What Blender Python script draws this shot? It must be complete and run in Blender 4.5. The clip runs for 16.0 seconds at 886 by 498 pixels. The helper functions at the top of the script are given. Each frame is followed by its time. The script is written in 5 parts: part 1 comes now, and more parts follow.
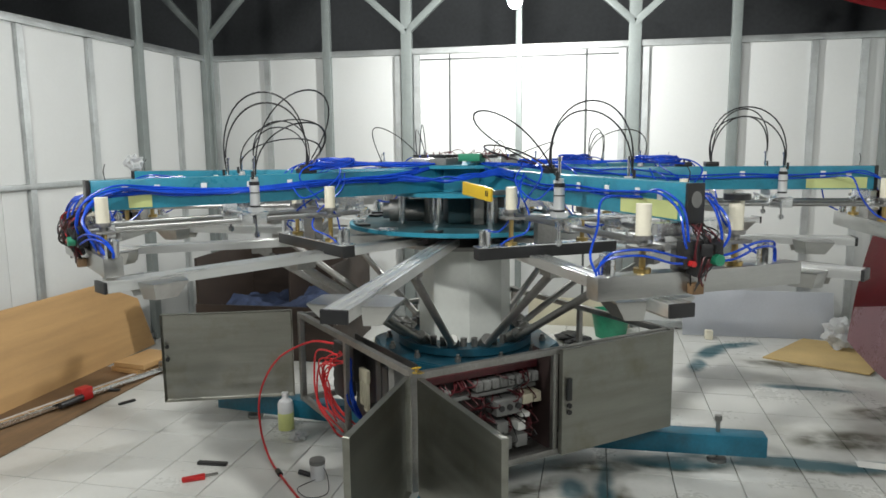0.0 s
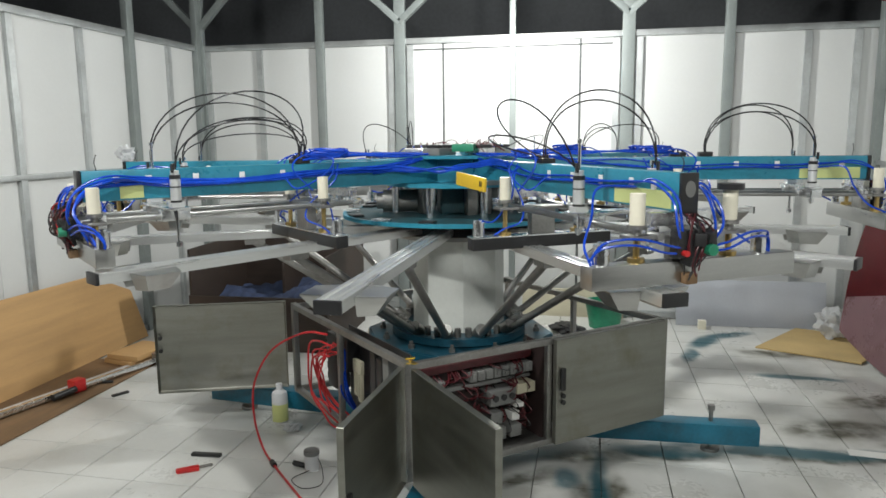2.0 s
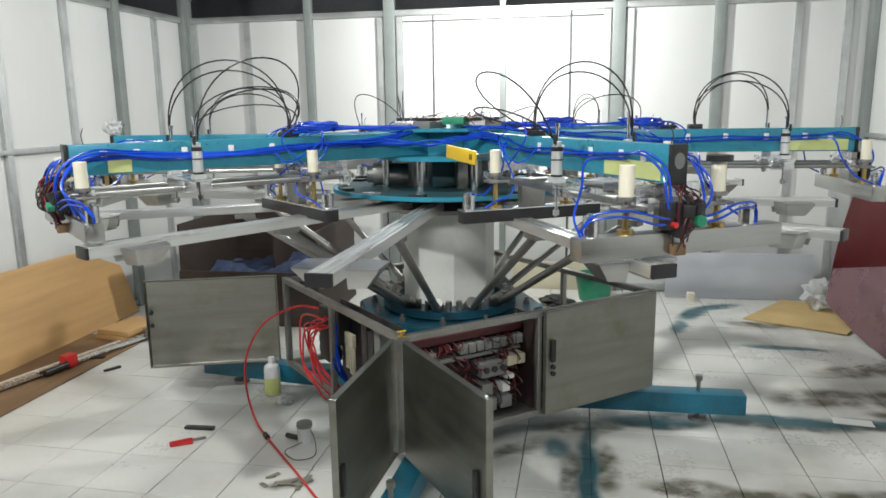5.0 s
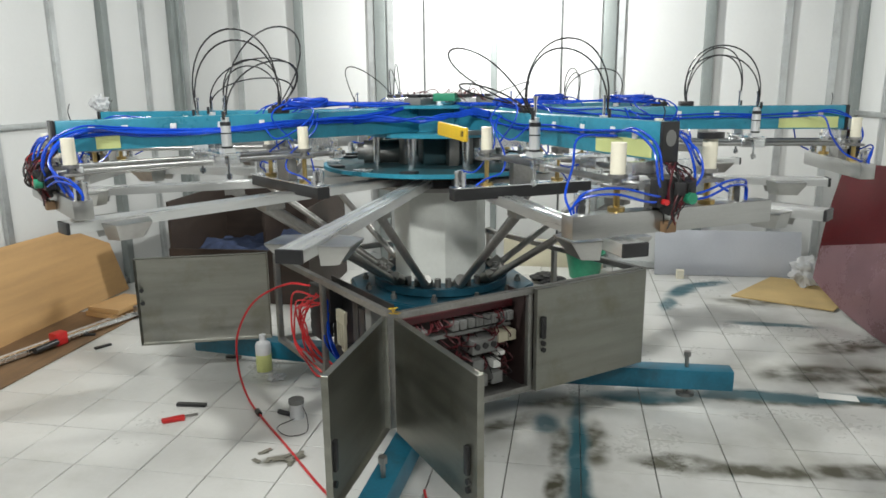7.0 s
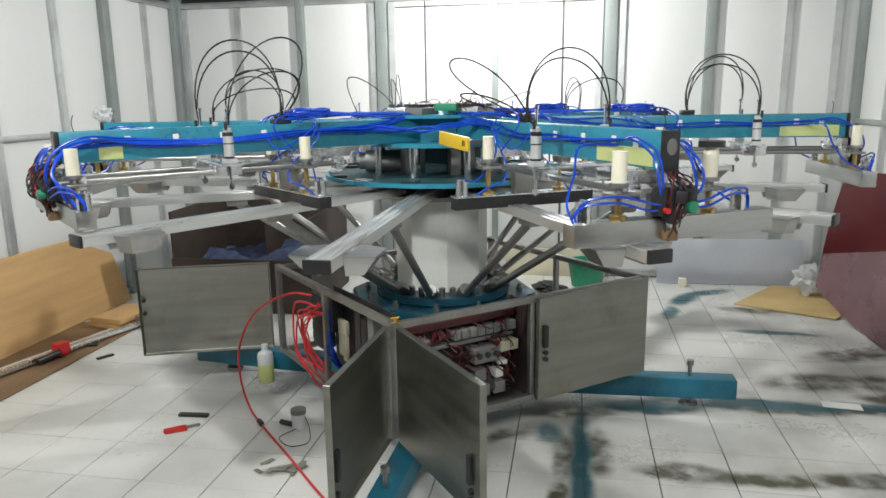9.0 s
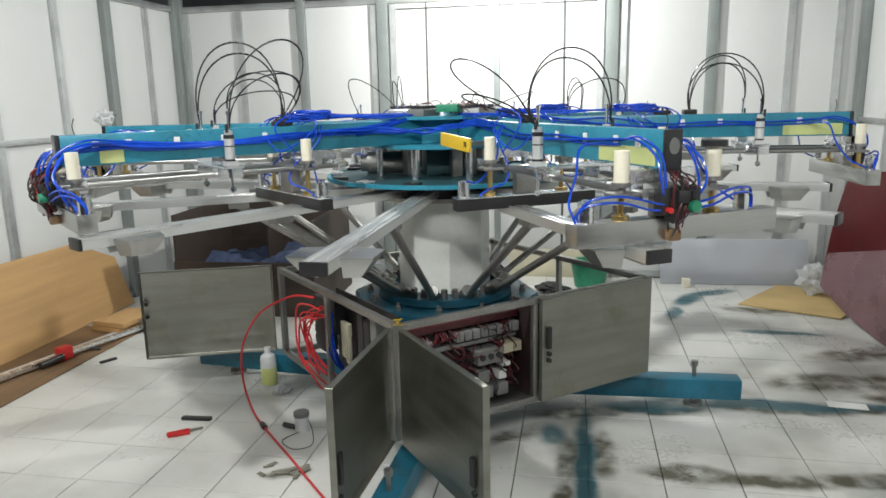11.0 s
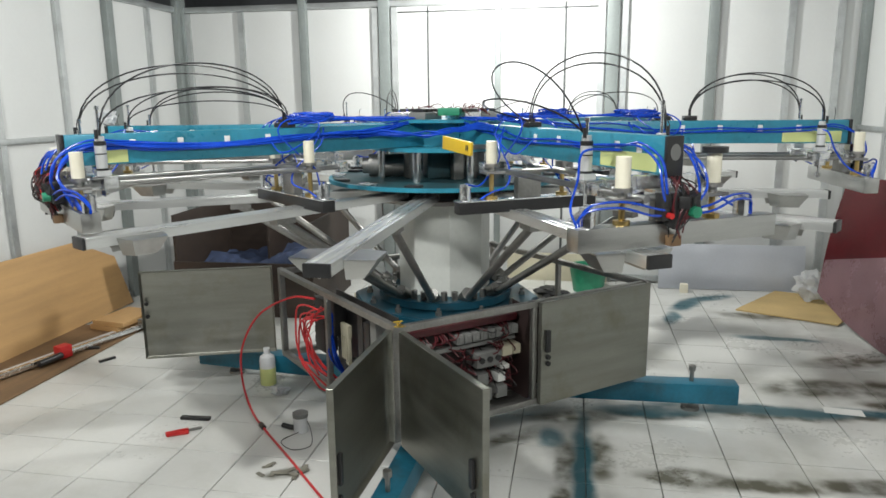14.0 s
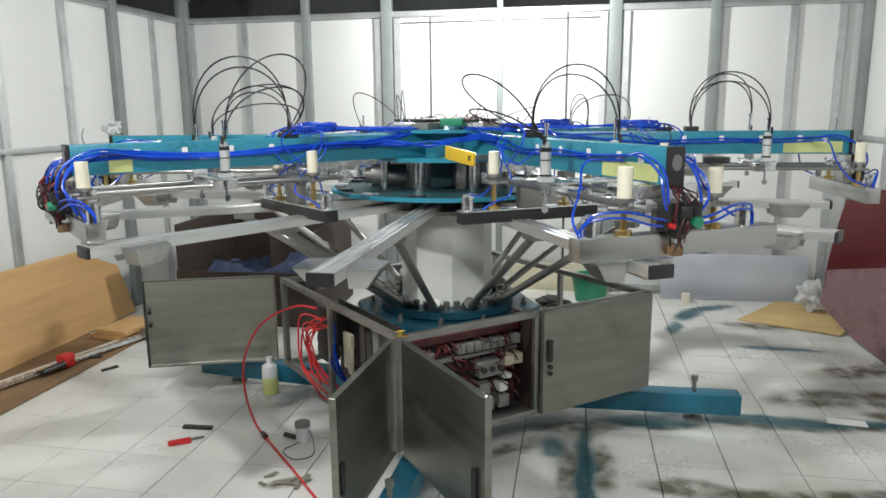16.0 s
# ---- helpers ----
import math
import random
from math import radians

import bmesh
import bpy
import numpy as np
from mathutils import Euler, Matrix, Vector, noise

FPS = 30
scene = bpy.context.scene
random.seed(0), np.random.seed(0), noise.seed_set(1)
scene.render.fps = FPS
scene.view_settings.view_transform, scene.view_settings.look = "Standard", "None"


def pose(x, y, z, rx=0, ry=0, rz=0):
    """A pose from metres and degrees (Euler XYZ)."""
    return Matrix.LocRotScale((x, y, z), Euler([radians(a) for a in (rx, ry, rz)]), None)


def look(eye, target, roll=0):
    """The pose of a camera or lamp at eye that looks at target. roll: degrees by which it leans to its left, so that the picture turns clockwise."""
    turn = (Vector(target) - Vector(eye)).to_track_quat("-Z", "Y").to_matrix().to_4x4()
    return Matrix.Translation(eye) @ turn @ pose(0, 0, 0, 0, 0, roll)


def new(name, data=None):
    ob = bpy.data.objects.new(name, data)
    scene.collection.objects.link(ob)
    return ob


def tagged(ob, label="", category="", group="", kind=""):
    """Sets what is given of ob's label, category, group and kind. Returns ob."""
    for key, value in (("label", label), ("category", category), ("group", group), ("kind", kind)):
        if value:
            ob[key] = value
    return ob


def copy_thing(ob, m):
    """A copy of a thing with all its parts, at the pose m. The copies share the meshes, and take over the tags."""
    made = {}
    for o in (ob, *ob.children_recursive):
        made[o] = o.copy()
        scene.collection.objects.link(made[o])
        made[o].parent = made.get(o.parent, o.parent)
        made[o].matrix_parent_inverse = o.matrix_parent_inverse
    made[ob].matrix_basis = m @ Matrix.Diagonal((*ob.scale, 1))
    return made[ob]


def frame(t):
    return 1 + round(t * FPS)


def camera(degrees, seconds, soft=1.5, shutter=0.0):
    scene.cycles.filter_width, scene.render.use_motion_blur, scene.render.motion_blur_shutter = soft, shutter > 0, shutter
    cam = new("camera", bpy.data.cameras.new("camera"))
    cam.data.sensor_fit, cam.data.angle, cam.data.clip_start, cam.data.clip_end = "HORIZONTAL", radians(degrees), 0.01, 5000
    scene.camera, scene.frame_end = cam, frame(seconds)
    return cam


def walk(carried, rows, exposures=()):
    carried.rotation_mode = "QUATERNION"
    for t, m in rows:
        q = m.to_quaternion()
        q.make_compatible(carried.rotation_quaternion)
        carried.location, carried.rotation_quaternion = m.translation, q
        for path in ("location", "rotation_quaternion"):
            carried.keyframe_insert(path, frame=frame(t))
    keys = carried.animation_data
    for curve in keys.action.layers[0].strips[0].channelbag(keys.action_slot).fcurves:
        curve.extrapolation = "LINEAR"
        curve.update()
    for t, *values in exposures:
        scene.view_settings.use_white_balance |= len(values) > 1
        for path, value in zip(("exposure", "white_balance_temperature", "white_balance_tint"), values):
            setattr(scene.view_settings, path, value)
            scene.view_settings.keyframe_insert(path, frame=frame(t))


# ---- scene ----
cam = camera(64.0, 16.0, soft=1.6)
PATH = [
    (0.0, pose(0.0005, 0.0041, 1.5470, 81.633, 0.540, 12.134)),
    (0.5, pose(-0.0002, 0.0046, 1.5468, 81.338, 0.444, 12.193)),
    (1.0, pose(0.0018, 0.0107, 1.5428, 81.118, 0.584, 12.077)),
    (1.5, pose(0.0026, 0.0135, 1.5417, 80.934, 0.728, 11.934)),
    (2.0, pose(0.0005, 0.0099, 1.5434, 80.915, 0.583, 11.646)),
    (2.5, pose(-0.0009, 0.0057, 1.5472, 81.065, 0.292, 11.585)),
    (3.0, pose(-0.0013, 0.0048, 1.5455, 81.251, 0.319, 11.579)),
    (5.5, pose(0.0033, 0.0023, 1.5380, 77.950, 0.736, 10.728)),
    (6.0, pose(0.0008, 0.0021, 1.5373, 77.211, 0.645, 10.606)),
    (6.5, pose(-0.0008, -0.0003, 1.5391, 76.955, 0.449, 10.352)),
    (7.0, pose(0.0000, -0.0000, 1.5380, 77.040, 0.560, 10.110)),
    (7.5, pose(-0.0002, 0.0008, 1.5376, 77.326, 0.535, 10.118)),
    (8.0, pose(0.0011, 0.0061, 1.5365, 77.555, 0.555, 10.314)),
    (8.5, pose(-0.0006, 0.0019, 1.5370, 77.661, 0.752, 10.250)),
    (9.0, pose(0.0012, -0.0020, 1.5382, 77.793, 0.775, 10.233)),
    (11.5, pose(0.0032, 0.0080, 1.5339, 77.967, 1.302, 10.424)),
    (12.0, pose(0.0032, 0.0070, 1.5366, 78.008, 1.360, 10.423)),
    (12.5, pose(0.0021, 0.0000, 1.5357, 78.149, 1.203, 10.347)),
    (13.0, pose(-0.0012, -0.0056, 1.5364, 78.252, 0.960, 10.263)),
    (13.5, pose(-0.0027, -0.0107, 1.5406, 78.189, 0.669, 10.331)),
    (14.0, pose(-0.0068, -0.0099, 1.5383, 78.164, 0.546, 10.338)),
    (14.5, pose(-0.0052, -0.0126, 1.5386, 78.347, 0.584, 10.328)),
    (15.0, pose(-0.0049, -0.0152, 1.5397, 78.620, 0.542, 10.383)),
    (15.5, pose(-0.0074, -0.0164, 1.5392, 78.856, 0.540, 10.401)),
    (16.0, pose(-0.0069, -0.0191, 1.5408, 78.931, 0.501, 10.510)),
]
walk(cam, PATH, [(0.0, -0.20), (3.0, -0.18), (5.5, 0.0), (16.0, -0.03)])


# ---- light ----
def area_lamp(name, eye, target, sx, sy, watts, colour):
    data = bpy.data.lights.new(name, "AREA")
    data.shape, data.size, data.size_y = "RECTANGLE", sx, sy
    data.energy, data.color = watts, colour
    ob = new(name, data)
    ob.matrix_world = look(eye, target)
    return ob


COOL = (0.98, 0.99, 0.955)
LAMPS = [  # place, aim, length, watts
    ((-1.85, 0.80, 3.05), (-1.30, 3.4, 0.4), 0.16, 62),
    ((0.45, -0.30, 2.75), (0.60, 3.9, 0.5), 1.2, 68),
    ((-0.70, 2.60, 3.50), (-0.70, 3.0, 0.0), 1.2, 34),
]
for place, aim, length, watts in LAMPS:
    area_lamp("tube_light", place, aim, length, 0.12, watts, COOL)
# the bare bulb before the back wall is the key light
BULB = (-0.56, 4.95, 2.40)
bulb_data = bpy.data.lights.new("bulb_light", "POINT")
bulb_data.energy, bulb_data.shadow_soft_size, bulb_data.color = 176, 0.07, COOL
new("bulb_light", bulb_data).location = BULB

world = bpy.data.worlds.new("hall_air")
scene.world = world
world.use_nodes = True
world.node_tree.nodes["Background"].inputs[0].default_value = (0.62, 0.72, 0.85, 1)
world.node_tree.nodes["Background"].inputs[1].default_value = 0.035


# ---- materials ----
def material(name, colour, rough=0.5, metal=0.0, vary=0.15, scale=6.0, fine=90.0, bump=0.05, stretch=(1, 1, 1),
             random_tint=0.0, dirt=None, dirt_amount=0.0, dirt_scale=2.0, glow=0.0):
    """A surface with variation at two scales, wear in the gloss and fine relief."""
    m = bpy.data.materials.new(name)
    m.use_nodes = True
    t = m.node_tree
    n, l = t.nodes, t.links
    b = n["Principled BSDF"]
    tc = n.new("ShaderNodeTexCoord")
    mp = n.new("ShaderNodeMapping")
    mp.inputs["Scale"].default_value = stretch
    l.new(tc.outputs["Object"], mp.inputs["Vector"])
    big, small = n.new("ShaderNodeTexNoise"), n.new("ShaderNodeTexNoise")
    big.inputs["Scale"].default_value, big.inputs["Detail"].default_value = scale, 5
    small.inputs["Scale"].default_value, small.inputs["Detail"].default_value = fine, 3
    for x in (big, small):
        l.new(mp.outputs["Vector"], x.inputs["Vector"])
    mix = n.new("ShaderNodeMath")
    mix.operation = "MULTIPLY_ADD"
    mix.inputs[1].default_value = 0.35
    l.new(small.outputs["Fac"], mix.inputs[0])
    l.new(big.outputs["Fac"], mix.inputs[2])
    ramp = n.new("ShaderNodeValToRGB")
    lo = [max(0.0, c * (1 - vary)) for c in colour] + [1]
    hi = [min(1.0, c * (1 + vary)) for c in colour] + [1]
    ramp.color_ramp.elements[0].position, ramp.color_ramp.elements[0].color = 0.45, lo
    ramp.color_ramp.elements[1].position, ramp.color_ramp.elements[1].color = 0.9, hi
    l.new(mix.outputs[0], ramp.inputs["Fac"])
    out = ramp.outputs["Color"]
    if random_tint:
        info = n.new("ShaderNodeObjectInfo")
        hsv = n.new("ShaderNodeHueSaturation")
        mr = n.new("ShaderNodeMapRange")
        mr.inputs["To Min"].default_value, mr.inputs["To Max"].default_value = 1 - random_tint, 1 + random_tint
        l.new(info.outputs["Random"], mr.inputs["Value"])
        l.new(mr.outputs["Result"], hsv.inputs["Value"])
        l.new(out, hsv.inputs["Color"])
        out = hsv.outputs["Color"]
    if dirt:
        dn = n.new("ShaderNodeTexNoise")
        dn.inputs["Scale"].default_value, dn.inputs["Detail"].default_value = dirt_scale, 8
        dn.inputs["Roughness"].default_value = 0.65
        l.new(tc.outputs["Object"], dn.inputs["Vector"])
        dr = n.new("ShaderNodeMapRange")
        dr.inputs["From Min"].default_value, dr.inputs["From Max"].default_value = 0.52, 0.72
        dr.inputs["To Max"].default_value = dirt_amount
        l.new(dn.outputs["Fac"], dr.inputs["Value"])
        dm = n.new("ShaderNodeMix")
        dm.data_type = "RGBA"
        dm.inputs["B"].default_value = (*dirt, 1)
        dm.inputs[7].default_value = (*dirt, 1)
        l.new(dr.outputs["Result"], dm.inputs[0])
        l.new(out, dm.inputs[6])
        out = dm.outputs[2]
    l.new(out, b.inputs["Base Color"])
    rr = n.new("ShaderNodeMapRange")
    rr.inputs["To Min"].default_value, rr.inputs["To Max"].default_value = max(0.03, rough - 0.12), min(1, rough + 0.14)
    l.new(mix.outputs[0], rr.inputs["Value"])
    l.new(rr.outputs["Result"], b.inputs["Roughness"])
    b.inputs["Metallic"].default_value = metal
    if bump:
        bp = n.new("ShaderNodeBump")
        bp.inputs["Strength"].default_value, bp.inputs["Distance"].default_value = bump, 0.01
        l.new(mix.outputs[0], bp.inputs["Height"])
        l.new(bp.outputs["Normal"], b.inputs["Normal"])
    if glow:
        b.inputs["Emission Color"].default_value = (*colour, 1)
        b.inputs["Emission Strength"].default_value = glow
    return m


BLUE = material("blue_enamel", (0.030, 0.235, 0.335), 0.26, 0.0, 0.22, 3, 60, 0.04, dirt=(0.03, 0.06, 0.07), dirt_amount=0.35, dirt_scale=7)
# oily blue for the machine base, with the shade under the arms in its colour
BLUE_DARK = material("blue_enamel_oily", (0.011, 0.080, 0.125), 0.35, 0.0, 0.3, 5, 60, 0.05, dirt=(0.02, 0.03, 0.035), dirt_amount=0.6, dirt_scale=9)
TEAL_GRIME = material("oily_dark_teal_enamel", (0.016, 0.060, 0.072), 0.42, 0.0, 0.3, 5, 60, 0.06, dirt=(0.035, 0.036, 0.032), dirt_amount=0.75, dirt_scale=6)
# plates in the cabinet: inner shade is put into this dark brown
CAB_DARK = material("dark_brown_gear_plate", (0.030, 0.017, 0.016), 0.55, 0.0, 0.3, 8, 80, 0.05)
SMEAR = material("grey_shavings", (0.20, 0.19, 0.155), 0.8, 0.0, 0.3, 20, 90, 0.1)
RAIL = material("oiled_guide_rail", (0.40, 0.40, 0.39), 0.33, 1.0, 0.16, 8, 90, 0.03, dirt=(0.14, 0.13, 0.11), dirt_amount=0.5, dirt_scale=9)
CYL = material("satin_cylinder_tube", (0.70, 0.71, 0.71), 0.36, 0.6, 0.06, 8, 90, 0.01)
BLUE_LEG = material("blue_leg_enamel", (0.014, 0.15, 0.235), 0.32, 0.0, 0.25, 5, 60, 0.05, dirt=(0.03, 0.05, 0.055), dirt_amount=0.5, dirt_scale=8)
IVORY_DIRTY = material("soiled_ivory_plastic", (0.34, 0.32, 0.24), 0.45, 0.0, 0.15, 12, 80, 0.03)
CREAM = material("cream_board", (0.55, 0.51, 0.38), 0.6, 0.0, 0.08, 4, 60, 0.03)
ARM_ALU = material("mill_finish_aluminium", (0.80, 0.81, 0.80), 0.26, 0.85, 0.08, 4, 120, 0.012, (1, 12, 12))
ALU = material("brushed_aluminium", (0.80, 0.81, 0.82), 0.19, 1.0, 0.08, 4, 120, 0.012, (1, 12, 12))
STEEL_BRIGHT = material("bright_stainless", (0.50, 0.50, 0.485), 0.28, 1.0, 0.12, 3, 70, 0.03, (9, 1, 9))
STEEL = material("stainless_sheet", (0.305, 0.305, 0.272), 0.38, 1.0, 0.16, 2.2, 70, 0.03, (1, 1, 9), dirt=(0.19, 0.175, 0.115), dirt_amount=0.6, dirt_scale=3.2)
GALV_DARK = material("dull_galvanised_strip", (0.10, 0.105, 0.105), 0.5, 0.3, 0.15, 6, 90, 0.03)
STEEL_DULL = material("dull_steel", (0.34, 0.335, 0.32), 0.45, 1.0, 0.25, 6, 90, 0.06, dirt=(0.12, 0.10, 0.08), dirt_amount=0.5, dirt_scale=6)
CHROME = material("chromed_rod", (0.78, 0.79, 0.80), 0.14, 1.0, 0.06, 8, 90, 0.01)
GALV = material("galvanised_profile", (0.56, 0.58, 0.58), 0.42, 0.9, 0.14, 5, 60, 0.04, dirt=(0.35, 0.36, 0.35), dirt_amount=0.4, dirt_scale=8)
POST_PAINT = material("grey_green_post_paint", (0.252, 0.280, 0.273), 0.45, 0.2, 0.14, 4, 60, 0.05)
PANEL = material("white_wall_panel", (0.665, 0.675, 0.665), 0.55, 0.0, 0.035, 1.3, 40, 0.02, random_tint=0.03, dirt=(0.60, 0.60, 0.57), dirt_amount=0.12, dirt_scale=1.2)
COLUMN = material("pale_grey_column_paint", (0.68, 0.70, 0.665), 0.38, 0.0, 0.06, 3, 50, 0.03, dirt=(0.36, 0.37, 0.34), dirt_amount=0.25, dirt_scale=6)
BLACK = material("black_rubber", (0.012, 0.012, 0.013), 0.5, 0.0, 0.3, 8, 80, 0.05)
BLACK_PL = material("black_plastic", (0.02, 0.02, 0.021), 0.32, 0.0, 0.2, 8, 80, 0.02)
KNOB = material("ivory_nylon", (0.78, 0.74, 0.60), 0.42, 0.0, 0.07, 8, 80, 0.02, dirt=(0.50, 0.44, 0.30), dirt_amount=0.25, dirt_scale=20)
BRASS = material("brass_screw", (0.55, 0.40, 0.16), 0.3, 1.0, 0.15, 12, 90, 0.03)
HOSE_BLUE = material("blue_polyurethane_hose", (0.010, 0.062, 0.48), 0.17, 0.0, 0.2, 12, 60, 0.0)
HOSE_BLACK = material("black_air_hose", (0.013, 0.013, 0.014), 0.28, 0.0, 0.2, 12, 60, 0.0)
HOSE_RED = material("red_air_hose", (0.55, 0.02, 0.025), 0.3, 0.0, 0.18, 12, 60, 0.0)
RED = material("red_plastic", (0.50, 0.02, 0.02), 0.35, 0.0, 0.2, 12, 60, 0.02)
MAROON_WIRE = material("dark_red_wire", (0.085, 0.010, 0.014), 0.4, 0.0, 0.3, 14, 60, 0.02)
LIME = material("pale_lime_sticker", (0.56, 0.62, 0.26), 0.45, 0.0, 0.06, 6, 50, 0.0)
YELLOW = material("yellow_sign_paint", (0.72, 0.48, 0.03), 0.35, 0.0, 0.08, 6, 50, 0.02)
WHITE_PL = material("white_plastic", (0.72, 0.72, 0.69), 0.38, 0.0, 0.05, 8, 60, 0.01)
GREY_PL = material("grey_plastic", (0.17, 0.172, 0.165), 0.42, 0.0, 0.1, 8, 60, 0.01)
GREEN = material("green_board", (0.02, 0.22, 0.12), 0.4, 0.0, 0.2, 20, 90, 0.02)
WOOD = material("plywood_face", (0.52, 0.32, 0.14), 0.55, 0.0, 0.14, 1.6, 40, 0.05, (1, 0.6, 9), dirt=(0.33, 0.19, 0.08), dirt_amount=0.3, dirt_scale=2)
WOOD_DARK = material("brown_crate_board", (0.036, 0.024, 0.018), 0.6, 0.0, 0.3, 3, 40, 0.08, (1, 8, 8))
MAT_BROWN = material("brown_floor_board", (0.20, 0.12, 0.06), 0.6, 0.0, 0.25, 3, 40, 0.06, (6, 1, 1), dirt=(0.10, 0.06, 0.035), dirt_amount=0.5)
CARD = material("brown_cardboard", (0.50, 0.36, 0.16), 0.7, 0.0, 0.12, 4, 60, 0.05)
CLOTH = material("blue_grey_cloth", (0.036, 0.052, 0.105), 0.9, 0.0, 0.3, 14, 120, 0.2)
MAROON = material("glossy_maroon_sheet", (0.15, 0.012, 0.018), 0.16, 0.0, 0.2, 2, 60, 0.02)
GREYSHEET = material("grey_laminate_sheet", (0.42, 0.44, 0.48), 0.4, 0.0, 0.08, 2, 60, 0.03)
TARP = material("red_tarpaulin", (0.30, 0.008, 0.012), 0.5, 0.0, 0.25, 3, 60, 0.08)
# backdrop colour: the hall's lack of light is put into this dark grey
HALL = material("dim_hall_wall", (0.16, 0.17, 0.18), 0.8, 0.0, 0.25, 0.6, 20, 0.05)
GROUT = material("grey_grout", (0.13, 0.13, 0.12), 0.8, 0.0, 0.25, 5, 60, 0.1)
TUBE_GLOW = material("lit_tube", (0.9, 0.97, 1.0), 0.4, 0.0, 0.0, 5, 50, 0.0, glow=14)
FILM = material("clear_plastic_film", (0.60, 0.61, 0.62), 0.3, 0.0, 0.06, 12, 80, 0.3)
FILM_CLEAR = material("thin_clear_bag", (0.86, 0.87, 0.88), 0.35, 0.0, 0.03, 12, 80, 0.3)
FILM_CLEAR.node_tree.nodes["Principled BSDF"].inputs["Transmission Weight"].default_value = 0.62
FILM_CLEAR.node_tree.nodes["Principled BSDF"].inputs["IOR"].default_value = 1.08
# colour of the pale reflection low on the maroon sheet
MAUVE = material("mauve_film", (0.34, 0.20, 0.22), 0.2, 0.0, 0.12, 3, 60, 0.0)
LIQUID = material("cloudy_plastic_bottle", (0.56, 0.60, 0.24), 0.3, 0.0, 0.08, 12, 80, 0.02)


def tile_material():
    """Glazed white floor tile: tone, soil, dark dirt patches, painted shade by the cabinet and blue overspray left from
    painting.
    """
    m = material("white_glazed_tile", (0.60, 0.60, 0.575), 0.26, 0.0, 0.05, 2.5, 50, 0.006, dirt=(0.42, 0.42, 0.37), dirt_amount=0.55, dirt_scale=1.6)
    t = m.node_tree
    n, l = t.nodes, t.links
    b = n["Principled BSDF"]
    base = b.inputs["Base Color"].links[0].from_socket
    geo = n.new("ShaderNodeNewGeometry")
    sep = n.new("ShaderNodeSeparateXYZ")
    wob = n.new("ShaderNodeTexNoise")
    wob.inputs["Scale"].default_value, wob.inputs["Detail"].default_value = 5, 6
    l.new(geo.outputs["Position"], wob.inputs["Vector"])
    place = n.new("ShaderNodeVectorMath")
    place.inputs[1].default_value = (0.31, 0.17, 0.1234)
    l.new(geo.outputs["Position"], place.inputs[0])
    for link in [k for k in l if k.from_socket.name == "Object"]:
        l.new(place.outputs[0], link.to_socket)
    add = n.new("ShaderNodeVectorMath")
    add.operation = "MULTIPLY_ADD"
    add.inputs[1].default_value = (0.10, 0.10, 0)
    l.new(wob.outputs["Color"], add.inputs[0])
    l.new(geo.outputs["Position"], add.inputs[2])
    l.new(add.outputs[0], sep.inputs[0])

    def spot(cx, cy, rx, ry, turn=0.0):
        sub = n.new("ShaderNodeVectorMath")
        sub.operation = "SUBTRACT"
        sub.inputs[1].default_value = (cx + 0.05, cy + 0.05, 0)
        l.new(add.outputs[0], sub.inputs[0])
        rot = n.new("ShaderNodeVectorRotate")
        rot.rotation_type = "Z_AXIS"
        rot.inputs["Angle"].default_value = -radians(turn)
        l.new(sub.outputs[0], rot.inputs["Vector"])
        sc = n.new("ShaderNodeVectorMath")
        sc.operation = "MULTIPLY"
        sc.inputs[1].default_value = (1 / rx, 1 / ry, 0)
        l.new(rot.outputs[0], sc.inputs[0])
        ln = n.new("ShaderNodeVectorMath")
        ln.operation = "LENGTH"
        l.new(sc.outputs[0], ln.inputs[0])
        mr = n.new("ShaderNodeMapRange")
        mr.interpolation_type = "SMOOTHSTEP"
        mr.inputs["From Min"].default_value, mr.inputs["From Max"].default_value = 1.15, 0.45
        l.new(ln.outputs["Value"], mr.inputs["Value"])
        return mr.outputs["Result"]

    def stain(current, spots, colour, amount, grain, lo=0.28, hi=0.64):
        total = None
        for s in spots:
            o = spot(*s)
            if total is None:
                total = o
            else:
                mx = n.new("ShaderNodeMath")
                mx.operation = "MAXIMUM"
                l.new(total, mx.inputs[0])
                l.new(o, mx.inputs[1])
                total = mx.outputs[0]
        tex = n.new("ShaderNodeTexNoise")
        tex.inputs["Scale"].default_value, tex.inputs["Detail"].default_value = grain, 7
        l.new(place.outputs[0], tex.inputs["Vector"])
        mr = n.new("ShaderNodeMapRange")
        mr.inputs["From Min"].default_value, mr.inputs["From Max"].default_value = lo, hi
        mr.inputs["To Max"].default_value = amount
        l.new(tex.outputs["Fac"], mr.inputs["Value"])
        ml = n.new("ShaderNodeMath")
        ml.operation = "MULTIPLY"
        l.new(total, ml.inputs[0])
        l.new(mr.outputs["Result"], ml.inputs[1])
        mix = n.new("ShaderNodeMix")
        mix.data_type = "RGBA"
        mix.inputs[7].default_value = (*colour, 1)
        l.new(ml.outputs[0], mix.inputs[0])
        l.new(current, mix.inputs[6])
        return mix.outputs[2]

    soil = stain(base, [(1.40, 3.85, 0.9, 0.40, 8), (0.60, 2.90, 0.85, 0.30, 4), (1.20, 2.55, 0.9, 0.30, 0), (1.25, 5.05, 0.7, 0.32, -10), (0.35, 4.4, 0.35, 0.5, 0), (-0.05, 3.00, 0.34, 0.34, 0), (0.07, 2.75, 0.20, 0.7, 0)],
                 (0.27, 0.265, 0.225), 0.46, 3.2, 0.36, 0.62)
